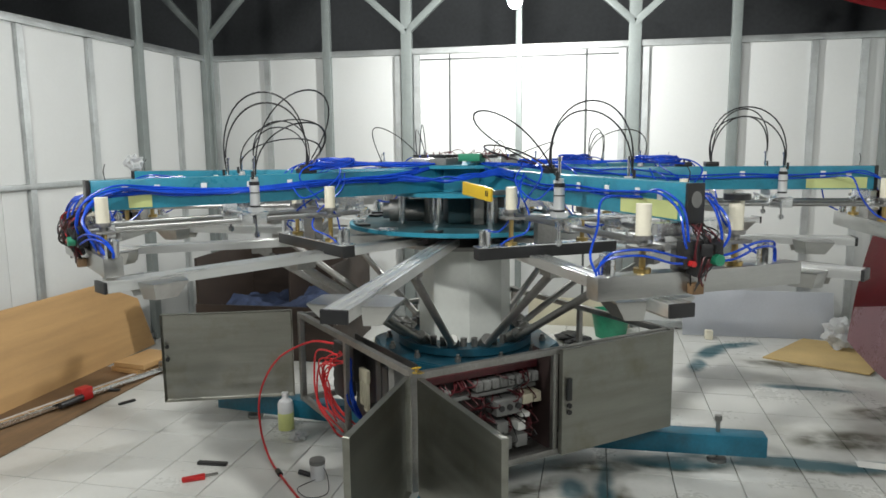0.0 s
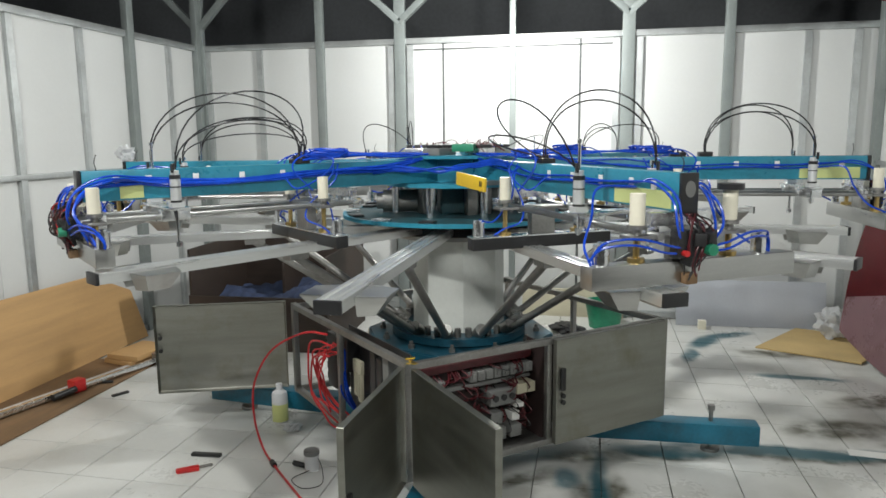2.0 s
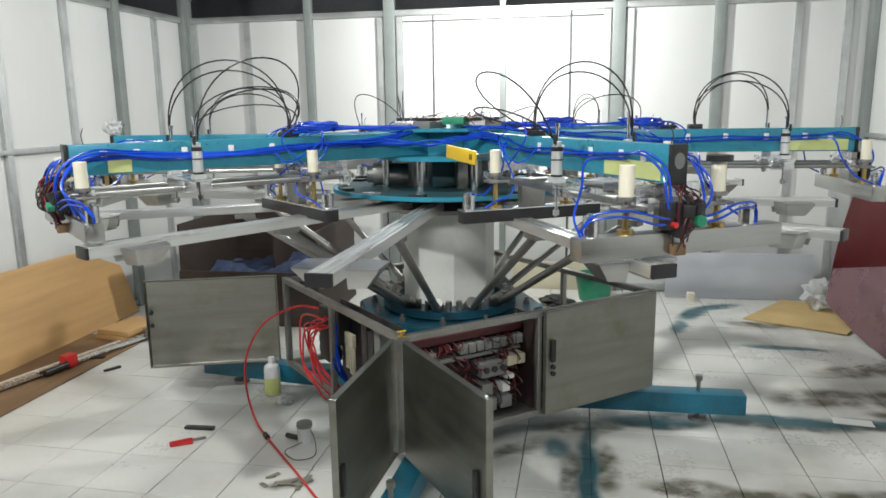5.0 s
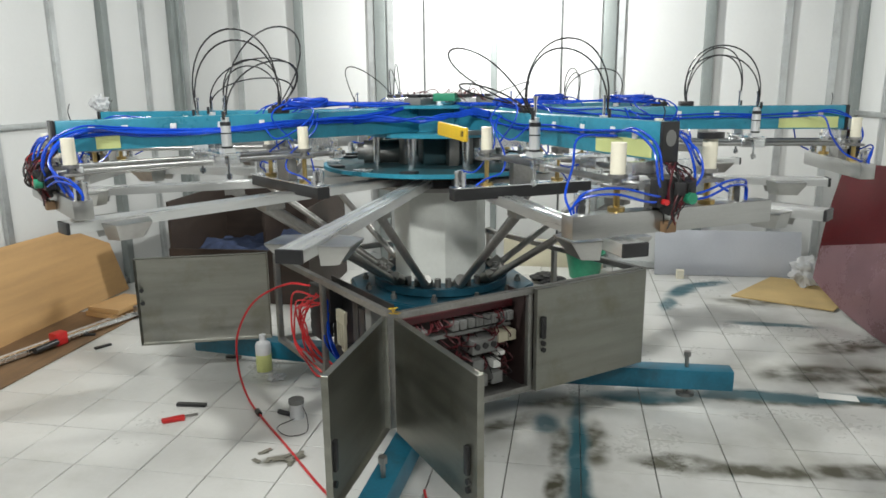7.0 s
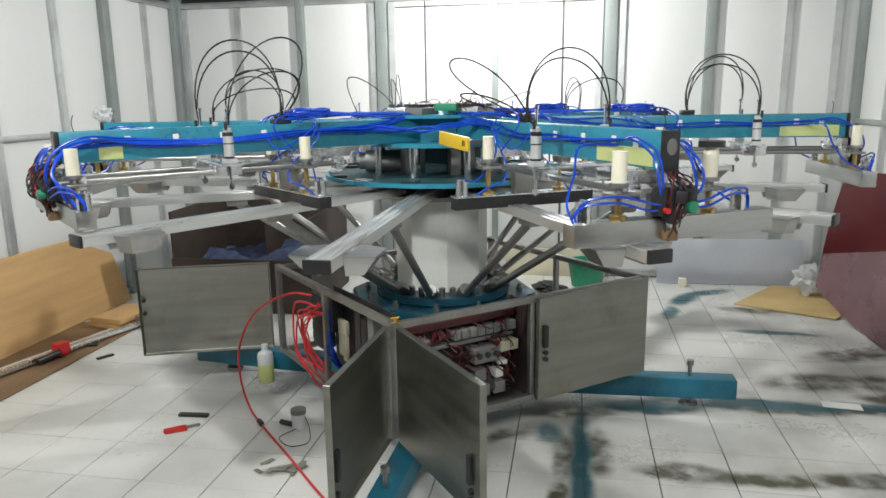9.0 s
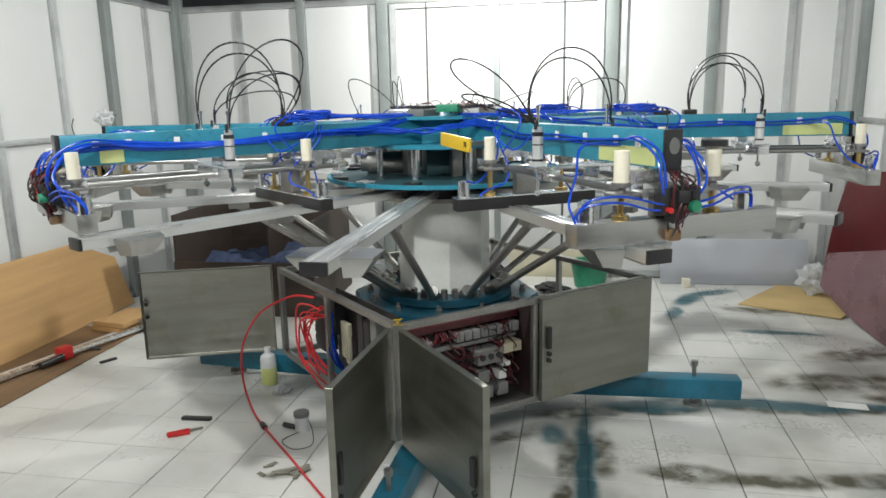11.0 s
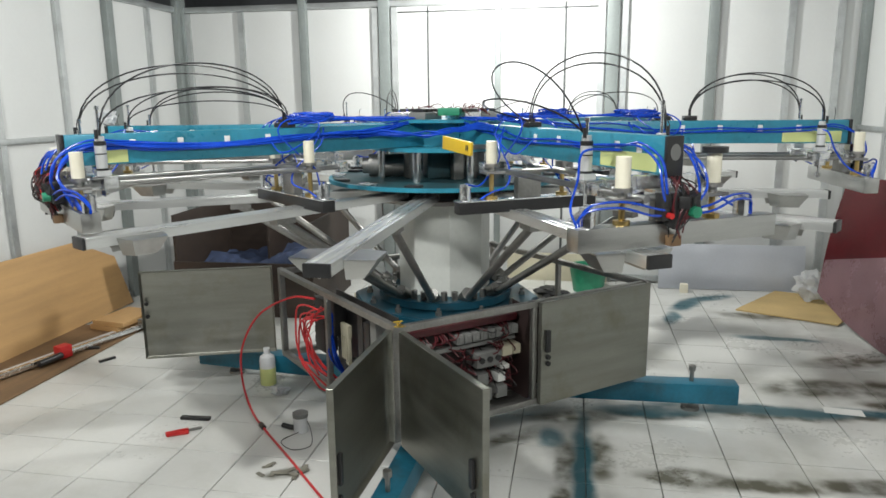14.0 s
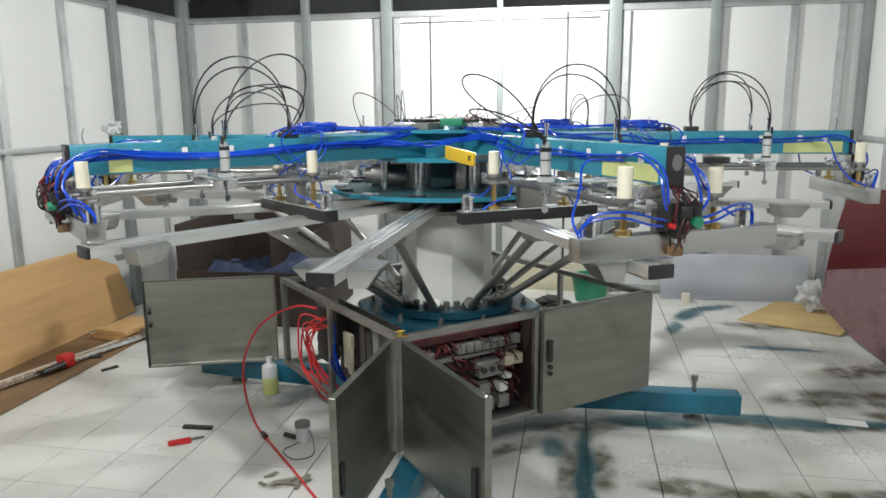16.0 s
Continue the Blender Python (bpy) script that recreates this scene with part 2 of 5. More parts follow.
    # dirt smears, plus painted-in shade along the cabinet's lower edge and the leg foot
    grime_shade = stain(soil, [(0.80, 2.79, 0.34, 0.075, 4), (0.48, 2.80, 0.24, 0.085, 0), (1.20, 2.84, 0.34, 0.07, 4), (1.30, 3.87, 0.36, 0.15, 8), (1.66, 3.90, 0.30, 0.14, 0), (1.66, 3.70, 0.26, 0.10, 0),
                         (-0.01, 2.85, 0.055, 0.26, 0), (0.155, 2.92, 0.06, 0.24, 0), (-0.02, 2.55, 0.05, 0.16, 0), (-0.25, 3.06, 0.24, 0.06, 40), (0.03, 3.32, 0.24, 0.085, 12), (0.42, 3.42, 0.36, 0.075, 4),
                         (1.27, 5.19, 0.28, 0.08, -8), (-1.16, 2.56, 0.12, 0.05, 20), (1.05, 3.50, 0.55, 0.07, 3), (1.55, 3.52, 0.5, 0.06, 0), (1.45, 2.45, 0.5, 0.10, 5), (1.70, 4.35, 0.4, 0.12, 20)],
                  (0.060, 0.056, 0.030), 0.96, 9, 0.27, 0.60)
    teal = stain(grime_shade, [(0.073, 2.72, 0.062, 0.80, 0), (0.92, 3.54, 0.75, 0.075, 1), (1.65, 3.57, 0.55, 0.07, 0), (0.72, 5.06, 0.06, 0.20, -12), (0.86, 5.42, 0.10, 0.22, -30), (1.05, 5.62, 0.26, 0.08, 28), (-0.07, 3.08, 0.08, 0.12, 0),
                         (1.33, 4.70, 0.32, 0.055, -4), (0.40, 3.46, 0.35, 0.09, 4)],
                 (0.016, 0.092, 0.118), 0.97, 4, 0.12, 0.48)
    l.new(teal, b.inputs["Base Color"])
    return m


TILE = tile_material()


# ---- building helpers ----
def box(bm, x0, x1, y0, y1, z0, z1, m=None, bevel=0.0):
    r = bmesh.ops.create_cube(bm, size=1)
    vs = r["verts"]
    bmesh.ops.transform(bm, matrix=Matrix.Translation(((x0 + x1) / 2, (y0 + y1) / 2, (z0 + z1) / 2)) @ Matrix.Diagonal((x1 - x0, y1 - y0, z1 - z0, 1)), verts=vs)
    if bevel:
        es = list({e for v in vs for e in v.link_edges})
        out = bmesh.ops.bevel(bm, geom=es, offset=bevel, segments=2, affect="EDGES", profile=0.6)
        vs = list({v for f in out["faces"] for v in f.verts} | {v for v in vs if v.is_valid})
    if m is not None:
        bmesh.ops.transform(bm, matrix=m, verts=vs)
    return bm


def rod(bm, a, b, r, n=12, r2=None):
    a, b = Vector(a), Vector(b)
    d = b - a
    q = d.to_track_quat("Z", "Y").to_matrix().to_4x4()
    bmesh.ops.create_cone(bm, cap_ends=True, segments=n, radius1=r, radius2=r if r2 is None else r2, depth=d.length,
                          matrix=Matrix.Translation((a + b) / 2) @ q)
    return bm


def tube(bm, pts, r, n=6):
    pts = [Vector(p) for p in pts]
    rings, up = [], Vector((0.13, 0.21, 0.97)).normalized()
    for i, p in enumerate(pts):
        d = (pts[min(i + 1, len(pts) - 1)] - pts[max(i - 1, 0)]).normalized()
        side = d.cross(up)
        if side.length < 1e-3:
            side = d.cross(Vector((1, 0, 0)))
        side.normalize()
        up = side.cross(d).normalized()
        rings.append([bm.verts.new(p + r * (math.cos(a) * side + math.sin(a) * up)) for a in [2 * math.pi * k / n for k in range(n)]])
    for a, b in zip(rings, rings[1:]):
        for k in range(n):
            bm.faces.new((a[k], a[(k + 1) % n], b[(k + 1) % n], b[k]))
    bm.faces.new(rings[0][::-1])
    bm.faces.new(rings[-1])
    return bm


def curve_pts(ctrl, steps=8):
    """A smooth line through the given points (Catmull-Rom)."""
    p = [Vector(c) for c in ctrl]
    p = [2 * p[0] - p[1]] + p + [2 * p[-1] - p[-2]]
    out = []
    for i in range(1, len(p) - 2):
        for k in range(steps):
            t = k / steps
            a, b, c, d = p[i - 1:i + 3]
            out.append(0.5 * ((2 * b) + (c - a) * t + (2 * a - 5 * b + 4 * c - d) * t * t + (3 * b - a - 3 * c + d) * t ** 3))
    out.append(p[-2])
    return out


def prism(bm, outline, z0, z1):
    lo = [bm.verts.new((x, y, z0)) for x, y in outline]
    hi = [bm.verts.new((x, y, z1)) for x, y in outline]
    bm.faces.new(lo[::-1])
    bm.faces.new(hi)
    k = len(outline)
    for i in range(k):
        bm.faces.new((lo[i], lo[(i + 1) % k], hi[(i + 1) % k], hi[i]))
    return bm


def ring_outline(r, n, turn=0.0):
    return [(r * math.cos(2 * math.pi * k / n + turn), r * math.sin(2 * math.pi * k / n + turn)) for k in range(n)]


def mesh_of(name, bm, mat, smooth=True):
    me = bpy.data.meshes.new(name)
    bmesh.ops.recalc_face_normals(bm, faces=bm.faces)
    bm.to_mesh(me)
    bm.free()
    me.materials.append(mat)
    if smooth:
        me.polygons.foreach_set("use_smooth", [True] * len(me.polygons))
        me.set_sharp_from_angle(angle=radians(35))
    return me


def part(name, bm, mat, parent=None, label=""):
    ob = new(name, mesh_of(name, bm, mat))
    if parent is not None:
        ob.parent = parent
    if label:
        ob["label"] = label
    return ob


def again(ob, m, parent=None):
    """Another object on the same mesh."""
    o = new(ob.name.split(".")[0], ob.data)
    o.parent = parent if parent is not None else ob.parent
    o.matrix_basis = m
    if "label" in ob:
        o["label"] = ob["label"]
    return o


def thing(name, label, category, m=None, group="", kind=""):
    ob = new(name)
    ob.empty_display_size = 0.1
    if m is not None:
        ob.matrix_basis = m
    return tagged(ob, label, category, group, kind)


def B():
    return bmesh.new()


# ---- the room ----
X0, X1, Y0, Y1, TOP = -3.53, 2.16, -2.4, 6.10, 2.36
YW = 0.2  # the partition stops here; beyond lies the dim hall

ground = part("ground", box(B(), -14, 14, -12, 18, -0.20, -0.012), GROUT)
tagged(ground, "grey cement bed under the floor tiles", "ground", kind="structure")


def stud(bm, x, y, z0, z1, w=0.05, d=0.028):
    """A thin folded channel: web and two lips."""
    box(bm, x - w / 2, x + w / 2, y - d, y - d + 0.012, z0, z1)
    box(bm, x - w / 2, x - w / 2 + 0.008, y - d + 0.012, y, z0, z1)
    box(bm, x + w / 2 - 0.008, x + w / 2, y - d + 0.012, y, z0, z1)


def wall(name, label, m, length, cuts, thin, posts, rails):
    """A panelled partition along local x, face at y = 0, seen from -y."""
    w = thing(name, label, "wall", m, kind="structure")
    edges = [0] + sorted(cuts) + [length]
    for a, b in zip(edges, edges[1:]):
        part("panel", box(B(), a + 0.002, b - 0.002, 0.0, 0.03, 0.02, TOP - 0.002, bevel=0.002), PANEL, w)
    for x in thin:
        bm = B()
        stud(bm, x, -0.001, 0.02, TOP - 0.05)
        part("stud", bm, GALV, w)
    for x, wd in posts:
        bm = B()
        box(bm, x - wd / 2, x + wd / 2, -0.055, -0.001, 0.0, 4.3, bevel=0.006)
        part("post", bm, POST_PAINT, w, "grey-green painted square steel post")
    for z, h, a, b in rails:
        part("rail", box(B(), a, b, -0.034, -0.002, z, z + h, bevel=0.003), GALV, w)
    return w


# back wall: local x runs from the left corner
back = wall("wall_north", "white panelled partition with galvanised studs and steel posts", pose(X0, Y1, 0), X1 - X0,
     [0.61, 1.19, 1.91, 2.28, 2.88, 3.44, 3.79, 4.60, 5.15],
     [0.10, 0.61, 1.83, 2.00, 3.72, 3.90, 5.15, 5.50],
     [(0.05, 0.06), (1.19, 0.07), (1.915, 0.095), (2.88, 0.05), (3.81, 0.10), (4.575, 0.075)],
     [(TOP - 0.045, 0.05, 0.0, X1 - X0), (0.01, 0.05, 0.0, X1 - X0)])
for x in (2.285, 3.43):
    part("joint_strip", box(B(), x - 0.007, x + 0.007, -0.006, -0.0005, 0.06, TOP - 0.05, bevel=0.001), GALV_DARK, back, "thin dark joint strip between panels")
part("joint_strip", box(B(), 2.03, 3.69, -0.012, -0.0065, TOP - 0.095, TOP - 0.085, bevel=0.001), GALV_DARK, back, "thin dark joint strip between panels")
wall("wall_west", "white panelled side partition with a mid rail", pose(X0, YW, 0, 0, 0, 90), Y1 - YW,
     [1.0, 1.65, 2.25, 2.85, 3.45, 3.68, 4.31, 4.85, 5.39],
     [1.0, 2.3, 3.05, 3.68, 4.31, 5.39],
     [(4.85, 0.08), (5.82, 0.06), (1.65, 0.08)],
     [(TOP - 0.045, 0.05, 0.0, 5.9), (0.01, 0.05, 0.0, 5.9), (1.29, 0.035, 0.0, 4.81)])
wall("wall_east", "white panelled partition with steel corner post", pose(X1, Y1, 0, 0, 0, -90), Y1 - YW,
     [0.6, 1.2, 2.4, 3.6, 4.8], [0.6, 1.2, 2.4, 3.6, 4.8], [(0.06, 0.09)],
     [(TOP - 0.045, 0.05, 0.0, 5.9), (1.29, 0.035, 0.1, 5.9), (0.01, 0.05, 0.0, 5.9)])

# knee braces and beams of the dim hall above the partition
frame_top = thing("roof_frame", "grey-green painted steel knee braces under the roof beams", "steelwork", kind="structure")
for px, spread in ((-3.50, 0.55), (-1.615, 0.62), (0.28, 0.62)):
    for s in (-1, 1):
        bm = B()
        d = Vector((s * spread, 0, 0.55))
        q = d.to_track_quat("Z", "Y").to_matrix().to_4x4()
        box(bm, -0.028, 0.028, -0.028, 0.028, 0, d.length, Matrix.Translation((px, Y1 - 0.030, 2.50)) @ q, 0.004)
        part("brace", bm, POST_PAINT, frame_top)
part("beam", box(B(), -6, 6, Y1 - 0.09, Y1 - 0.01, 3.72, 3.84, bevel=0.005), POST_PAINT, frame_top)
# added backdrop box, mostly unseen, that keeps the surroundings dark
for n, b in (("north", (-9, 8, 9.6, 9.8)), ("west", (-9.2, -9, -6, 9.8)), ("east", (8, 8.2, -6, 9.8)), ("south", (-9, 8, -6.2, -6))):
    tagged(part("wall_hall_" + n, box(B(), *b, 0, 5.2), HALL), "dark grey backdrop wall for the unlit hall beyond the partition", "wall", kind="structure")
tagged(part("ceiling", box(B(), -9.2, 8.2, -6.2, 9.8, 5.2, 5.35), HALL), "dark grey backdrop roof over the unlit hall", "ceiling", kind="structure")
bm = B()
tarp_rows = [[bm.verts.new((1.25 + 1.4 * u, Y1 - 0.10 - 0.02 * math.sin(11 * u + 4 * v), (2.84 - 0.5 * u ** 0.7) * (1 - v) + 3.84 * v)) for u in [i / 10 for i in range(11)]] for v in [j / 6 for j in range(7)]]
for r0, r1 in zip(tarp_rows, tarp_rows[1:]):
    for i in range(10):
        bm.faces.new((r0[i], r0[i + 1], r1[i + 1], r1[i]))
bmesh.ops.solidify(bm, geom=bm.faces, thickness=0.006)
tagged(part("tarpaulin", bm, TARP), "red tarpaulin hanging over the top of the partition", "tarpaulin")

# tube lamps
for place, aim, length, watts in LAMPS:
    x, y, z = place
    lamp = thing("tube_lamp", "white batten lamp with a lit fluorescent tube", "lamp", pose(x, y, z), group="tube lamps")
    part("batten", box(B(), -length / 2, length / 2, -0.03, 0.03, 0.045, 0.085, bevel=0.006), WHITE_PL, lamp)
    part("tube", rod(B(), (-length / 2 + 0.02, 0, 0.028), (length / 2 - 0.02, 0, 0.028), 0.013), TUBE_GLOW, lamp)
    part("hanger", rod(B(), (length / 3, 0, 0.085), (length / 3, 0, 5.2 - z), 0.004, 6), GALV, lamp)
    part("hanger", rod(B(), (-length / 3, 0, 0.085), (-length / 3, 0, 5.2 - z), 0.004, 6), GALV, lamp)
bulb = thing("bulb_lamp", "bare lit lamp bulb hanging before the back wall", "lamp", pose(BULB[0], BULB[1], BULB[2] + 0.10))
bm = B()
bmesh.ops.create_uvsphere(bm, u_segments=20, v_segments=14, radius=0.05)
part("bulb", bm, TUBE_GLOW, bulb)
part("socket", rod(B(), (0, 0, 0.0505), (0, 0, 0.12), 0.022, 14), BLACK_PL, bulb)
part("flex", rod(B(), (0, 0, 0.12), (0, 0, 5.2 - BULB[2] - 0.10), 0.004, 6), BLACK_PL, bulb)


# ---- the carousel press ----
CX, CY = -0.645, 3.500
HUB = pose(CX, CY, 0)
HEAD_HUB = pose(-0.597, 3.460, 0)
press = thing("screen_printing_press", "blue and steel carousel screen printing press on four legs", "machine", HUB)

# legs lie along the tile lines
for a, r1 in ((2.3, 1.425), (88, 1.43), (173.5, 1.53), (268, 1.42)):
    leg = part("leg", box(B(), 0.1, r1, -0.05, 0.05, 0.045, 0.148, bevel=0.008), BLUE_LEG, press, "blue enamelled box-section leg")
    leg.matrix_basis = pose(0.048, -0.040, 0, 0, 0, a)
    bm = B()
    rod(bm, (r1 - 0.22, 0, 0.0), (r1 - 0.22, 0, 0.018), 0.045, 20)
    rod(bm, (r1 - 0.22, 0, 0.018), (r1 - 0.22, 0, 0.225), 0.010, 10)
    rod(bm, (r1 - 0.22, 0, 0.205), (r1 - 0.22, 0, 0.23), 0.018, 6)
    rod(bm, (r1 - 0.22, 0, 0.030), (r1 - 0.22, 0, 0.044), 0.018, 6)
    part("levelling_foot", bm, STEEL_DULL, leg, "steel levelling bolt with a round pad")

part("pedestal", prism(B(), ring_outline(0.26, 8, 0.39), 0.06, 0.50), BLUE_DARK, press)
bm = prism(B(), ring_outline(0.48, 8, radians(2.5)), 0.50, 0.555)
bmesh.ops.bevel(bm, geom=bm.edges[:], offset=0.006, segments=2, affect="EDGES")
part("base_plate", bm, BLUE_DARK, press, "thick oily blue octagonal base plate, darkened for shade")
for k in range(12):
    a = 2 * math.pi * k / 12 + 0.1
    x, y = 0.395 * math.cos(a), 0.395 * math.sin(a)
    bm = rod(B(), (x, y, 0.555), (x, y, 0.575), 0.016, 6)
    rod(bm, (x, y, 0.575), (x, y, 0.59), 0.009, 8)
    part("bolt", bm, STEEL_DULL, press)
bm = prism(B(), ring_outline(0.232, 8, radians(16)), 0.60, 1.07)
part("column", bm, COLUMN, press, "pale grey painted octagonal column")
# hub discs, posts and drive
part("lower_disc", prism(B(), ring_outline(0.556, 64), 1.150, 1.168), TEAL_GRIME, press, "grimy dark blue disc over the pallet arms")
bm = B()
rim = [[bm.verts.new((r * math.cos(2 * math.pi * k / 64), r * math.sin(2 * math.pi * k / 64), z)) for k in range(64)] for r, z in ((0.557, 1.154), (0.574, 1.154), (0.574, 1.172), (0.557, 1.172))]
for j in range(4):
    for k in range(64):
        bm.faces.new((rim[j][k], rim[j][(k + 1) % 64], rim[(j + 1) % 4][(k + 1) % 64], rim[(j + 1) % 4][k]))
part("disc_rim", bm, BLUE, press, "bright blue rim of the lower disc")
part("drip_plate", prism(B(), ring_outline(0.36, 48), 1.126, 1.149), BLACK_PL, press)
part("upper_disc", prism(B(), ring_outline(0.365, 56), 1.308, 1.326), BLUE, press, "blue disc under the upper beams")
for k in range(8):
    a = radians(-103 + 45 * k)
    part("standoff", rod(B(), (0.325 * math.cos(a), 0.325 * math.sin(a), 1.1685), (0.325 * math.cos(a), 0.325 * math.sin(a), 1.3075), 0.017, 16), CHROME, press)
bm = B()
box(bm, -0.10, 0.08, -0.13, 0.05, 1.1685, 1.307, pose(0, 0, 0, 0, 0, 20), 0.006)
part("gearbox", bm, TEAL_GRIME, press, "oily dark teal indexer box")
bm = B()
rod(bm, (-0.36, -0.10, 1.226), (-0.16, -0.05, 1.226), 0.055, 20)
rod(bm, (-0.39, -0.107, 1.226), (-0.36, -0.10, 1.226), 0.04, 20)
part("motor", bm, STEEL_DULL, press, "dull grey drive motor")
for a, w in ((-60, 0.05), (-35, 0.04), (-140, 0.06), (15, 0.05), (-165, 0.05)):
    part("bracket", box(B(), 0.16, 0.21, -w / 2, w / 2, 1.1685, 1.3075, pose(0, 0, 0, 0, 0, a), 0.003), STEEL_DULL, press)
for k in range(14):
    a = radians(k * 360 / 14 - 94)
    m = pose(0, 0, 0, 0, 0, math.degrees(a))
    part("sensor_block", box(B(), 0.50, 0.560, -0.035, 0.035, 1.1685, 1.180, m, 0.002), ALU if k % 2 else BLACK_PL, press)
part("hub_block", prism(B(), ring_outline(0.215, 20, radians(9)), 1.3265, 1.432), BLUE, press, "blue block where the beams meet")
# top of the hub: valve manifold and boards
part("crown_plate", prism(B(), ring_outline(0.30, 32), 1.437, 1.452), BLUE, press)
for i in range(6):
    a = 60 * i + 12
    bm = B()
    box(bm, 0.10, 0.26, -0.045, 0.045, 1.452, 1.485, pose(0, 0, 0, 0, 0, a), 0.003)
    part("valve_block", bm, ALU if i % 2 else GREY_PL, press)
    bm = B()
    for j in range(4):
        box(bm, 0.11 + 0.038 * j, 0.138 + 0.038 * j, -0.03, 0.03, 1.4855, 1.500, pose(0, 0, 0, 0, 0, a))
    part("valve", bm, WHITE_PL if i == 2 else BLACK_PL, press)
part("circuit_board", box(B(), 0.02, 0.12, -0.26, -0.17, 1.47, 1.505, bevel=0.003), GREEN, press, "green circuit board")
bm = B()
for k in range(26):
    a = random.uniform(0, 6.28)
    r0, r1 = random.uniform(0.05, 0.2), random.uniform(0.15, 0.3)
    b2 = a + random.uniform(-1, 1)
    p = [(r0 * math.cos(a), r0 * math.sin(a), 1.47), ((r0 + r1) / 2 * math.cos((a + b2) / 2), (r0 + r1) / 2 * math.sin((a + b2) / 2), random.uniform(1.49, 1.525)), (r1 * math.cos(b2), r1 * math.sin(b2), 1.47)]
    tube(bm, curve_pts(p, 5), 0.0022, 5)
tagged(part("wiring", bm, MAROON_WIRE, press, "loose dark red wires"), kind="stuff")

# blue hoses slung round the front of the hub, from beam to beam
bm = B()
for k in range(9):
    q = [random.uniform(-0.014, 0.014) for n in range(8)]
    p = [(-0.935, 3.015, 1.395 + q[0]), (-0.862, 3.088, 1.398 + q[1]), (-0.76, 3.150 + 0.4 * q[2], 1.395 + q[3]), (-0.67, 3.195 + 0.4 * q[4], 1.388 + q[5]), (-0.58, 3.175, 1.402 + q[6]), (-0.49, 3.110, 1.418 + q[7]),
         (-0.40, 3.050, 1.430 + q[2]), (-0.335, 2.950, 1.425 + q[4])]
    tube(bm, curve_pts([(x - CX, y - CY, z) for x, y, z in p], 6), 0.0042, 6)
tagged(part("hose_tangle", bm, HOSE_BLUE, press, "bundle of bright blue air hoses"), kind="stuff")

# yellow sign on a bracket at the front of the hub
sign = thing("warning_sign", "yellow metal sign plate fixed to the hub", "sign", pose(-0.470, 2.84, 1.360, 0, 4, -52))
part("plate", box(B(), -0.118, 0.118, -0.006, 0.006, -0.028, 0.026, bevel=0.002), YELLOW, sign)
for k in range(2):
    part("mark", box(B(), 0.082 + 0.012 * k, 0.087 + 0.012 * k, -0.0082, -0.0062, -0.010, 0.012), BLACK_PL, sign)
part("arm", box(B(), -0.09, -0.07, 0.0065, 0.30, -0.030, -0.012), STEEL_DULL, sign)

# ---- the turning pallet carousel ----
N_ARM, R_ARM, Z_ARM = 12, 1.790, 1.121
carousel = thing("pallet_carousel", "turning ring of twelve aluminium pallet arms with struts", "machine part", HUB @ pose(0, 0, 0, 0, 0, -90.6))
part("hub_ring", prism(B(), ring_outline(0.36, 40), 1.064, 1.082), STEEL_DULL, carousel)
part("lower_ring", prism(B(), ring_outline(0.34, 40), 0.563, 0.598), BLUE_DARK, carousel, "oily blue turning ring, darkened for shade")


def extrusion(bm, x0, x1, w, h, z):
    """A slotted aluminium bar: two webs and three ribs with grooves on the top."""
    box(bm, x0, x1, -w / 2, w / 2, z - h, z - 0.008)
    for y0, y1 in ((-w / 2, -w * 0.31), (-w * 0.17, w * 0.17), (w * 0.31, w / 2)):
        box(bm, x0, x1, y0, y1, z - 0.008, z, None, 0.0015)


bm = B()
extrusion(bm, 0.30, R_ARM - 0.012, 0.074, 0.036, Z_ARM)
arm0 = part("arm", bm, ARM_ALU, carousel, "slotted aluminium pallet arm")
cap0 = part("end_cap", box(B(), R_ARM - 0.0115, R_ARM, -0.039, 0.039, Z_ARM - 0.038, Z_ARM + 0.001, bevel=0.003), BLACK_PL, arm0, "black plastic end cap")
wings = []
for s in (-1, 1):
    bm = B()
    hi = [bm.verts.new((x, s * y, Z_ARM - 0.012)) for x, y in ((R_ARM - 0.27, 0.0375), (R_ARM - 0.11, 0.0375), (R_ARM - 0.12, 0.128), (R_ARM - 0.24, 0.128))]
    md = [bm.verts.new((x, s * y, Z_ARM - 0.017)) for x, y in ((R_ARM - 0.27, 0.0375), (R_ARM - 0.11, 0.0375), (R_ARM - 0.12, 0.128), (R_ARM - 0.24, 0.128))]
    lo = [bm.verts.new((x, s * y, Z_ARM - 0.072)) for x, y in ((R_ARM - 0.255, 0.0375), (R_ARM - 0.125, 0.0375), (R_ARM - 0.145, 0.085), (R_ARM - 0.22, 0.085))]
    bm.faces.new(hi)
    bm.faces.new(lo[::-1])
    for p, q in ((hi, md), (md, lo)):
        for i in range(4):
            bm.faces.new((p[i], p[(i + 1) % 4], q[(i + 1) % 4], q[i]))
    wings.append(part("wing_bracket", bm, STEEL_BRIGHT, arm0, "folded sheet-metal pallet bracket"))
bm = B()
rod(bm, (0.30, 0, 0.600), (1.00, 0, Z_ARM - 0.050), 0.017, 14)
rod(bm, (0.27, 0, 0.598), (0.33, 0, 0.640), 0.030, 14)
box(bm, 0.95, 1.04, -0.026, 0.026, Z_ARM - 0.062, Z_ARM - 0.0365)
strut0 = part("strut", bm, STEEL_DULL, arm0, "diagonal steel tube strut")
bolt0 = part("bolt", rod(B(), (0.285, 0.05, 0.598), (0.285, 0.05, 0.64), 0.016, 6), STEEL_DULL, arm0)
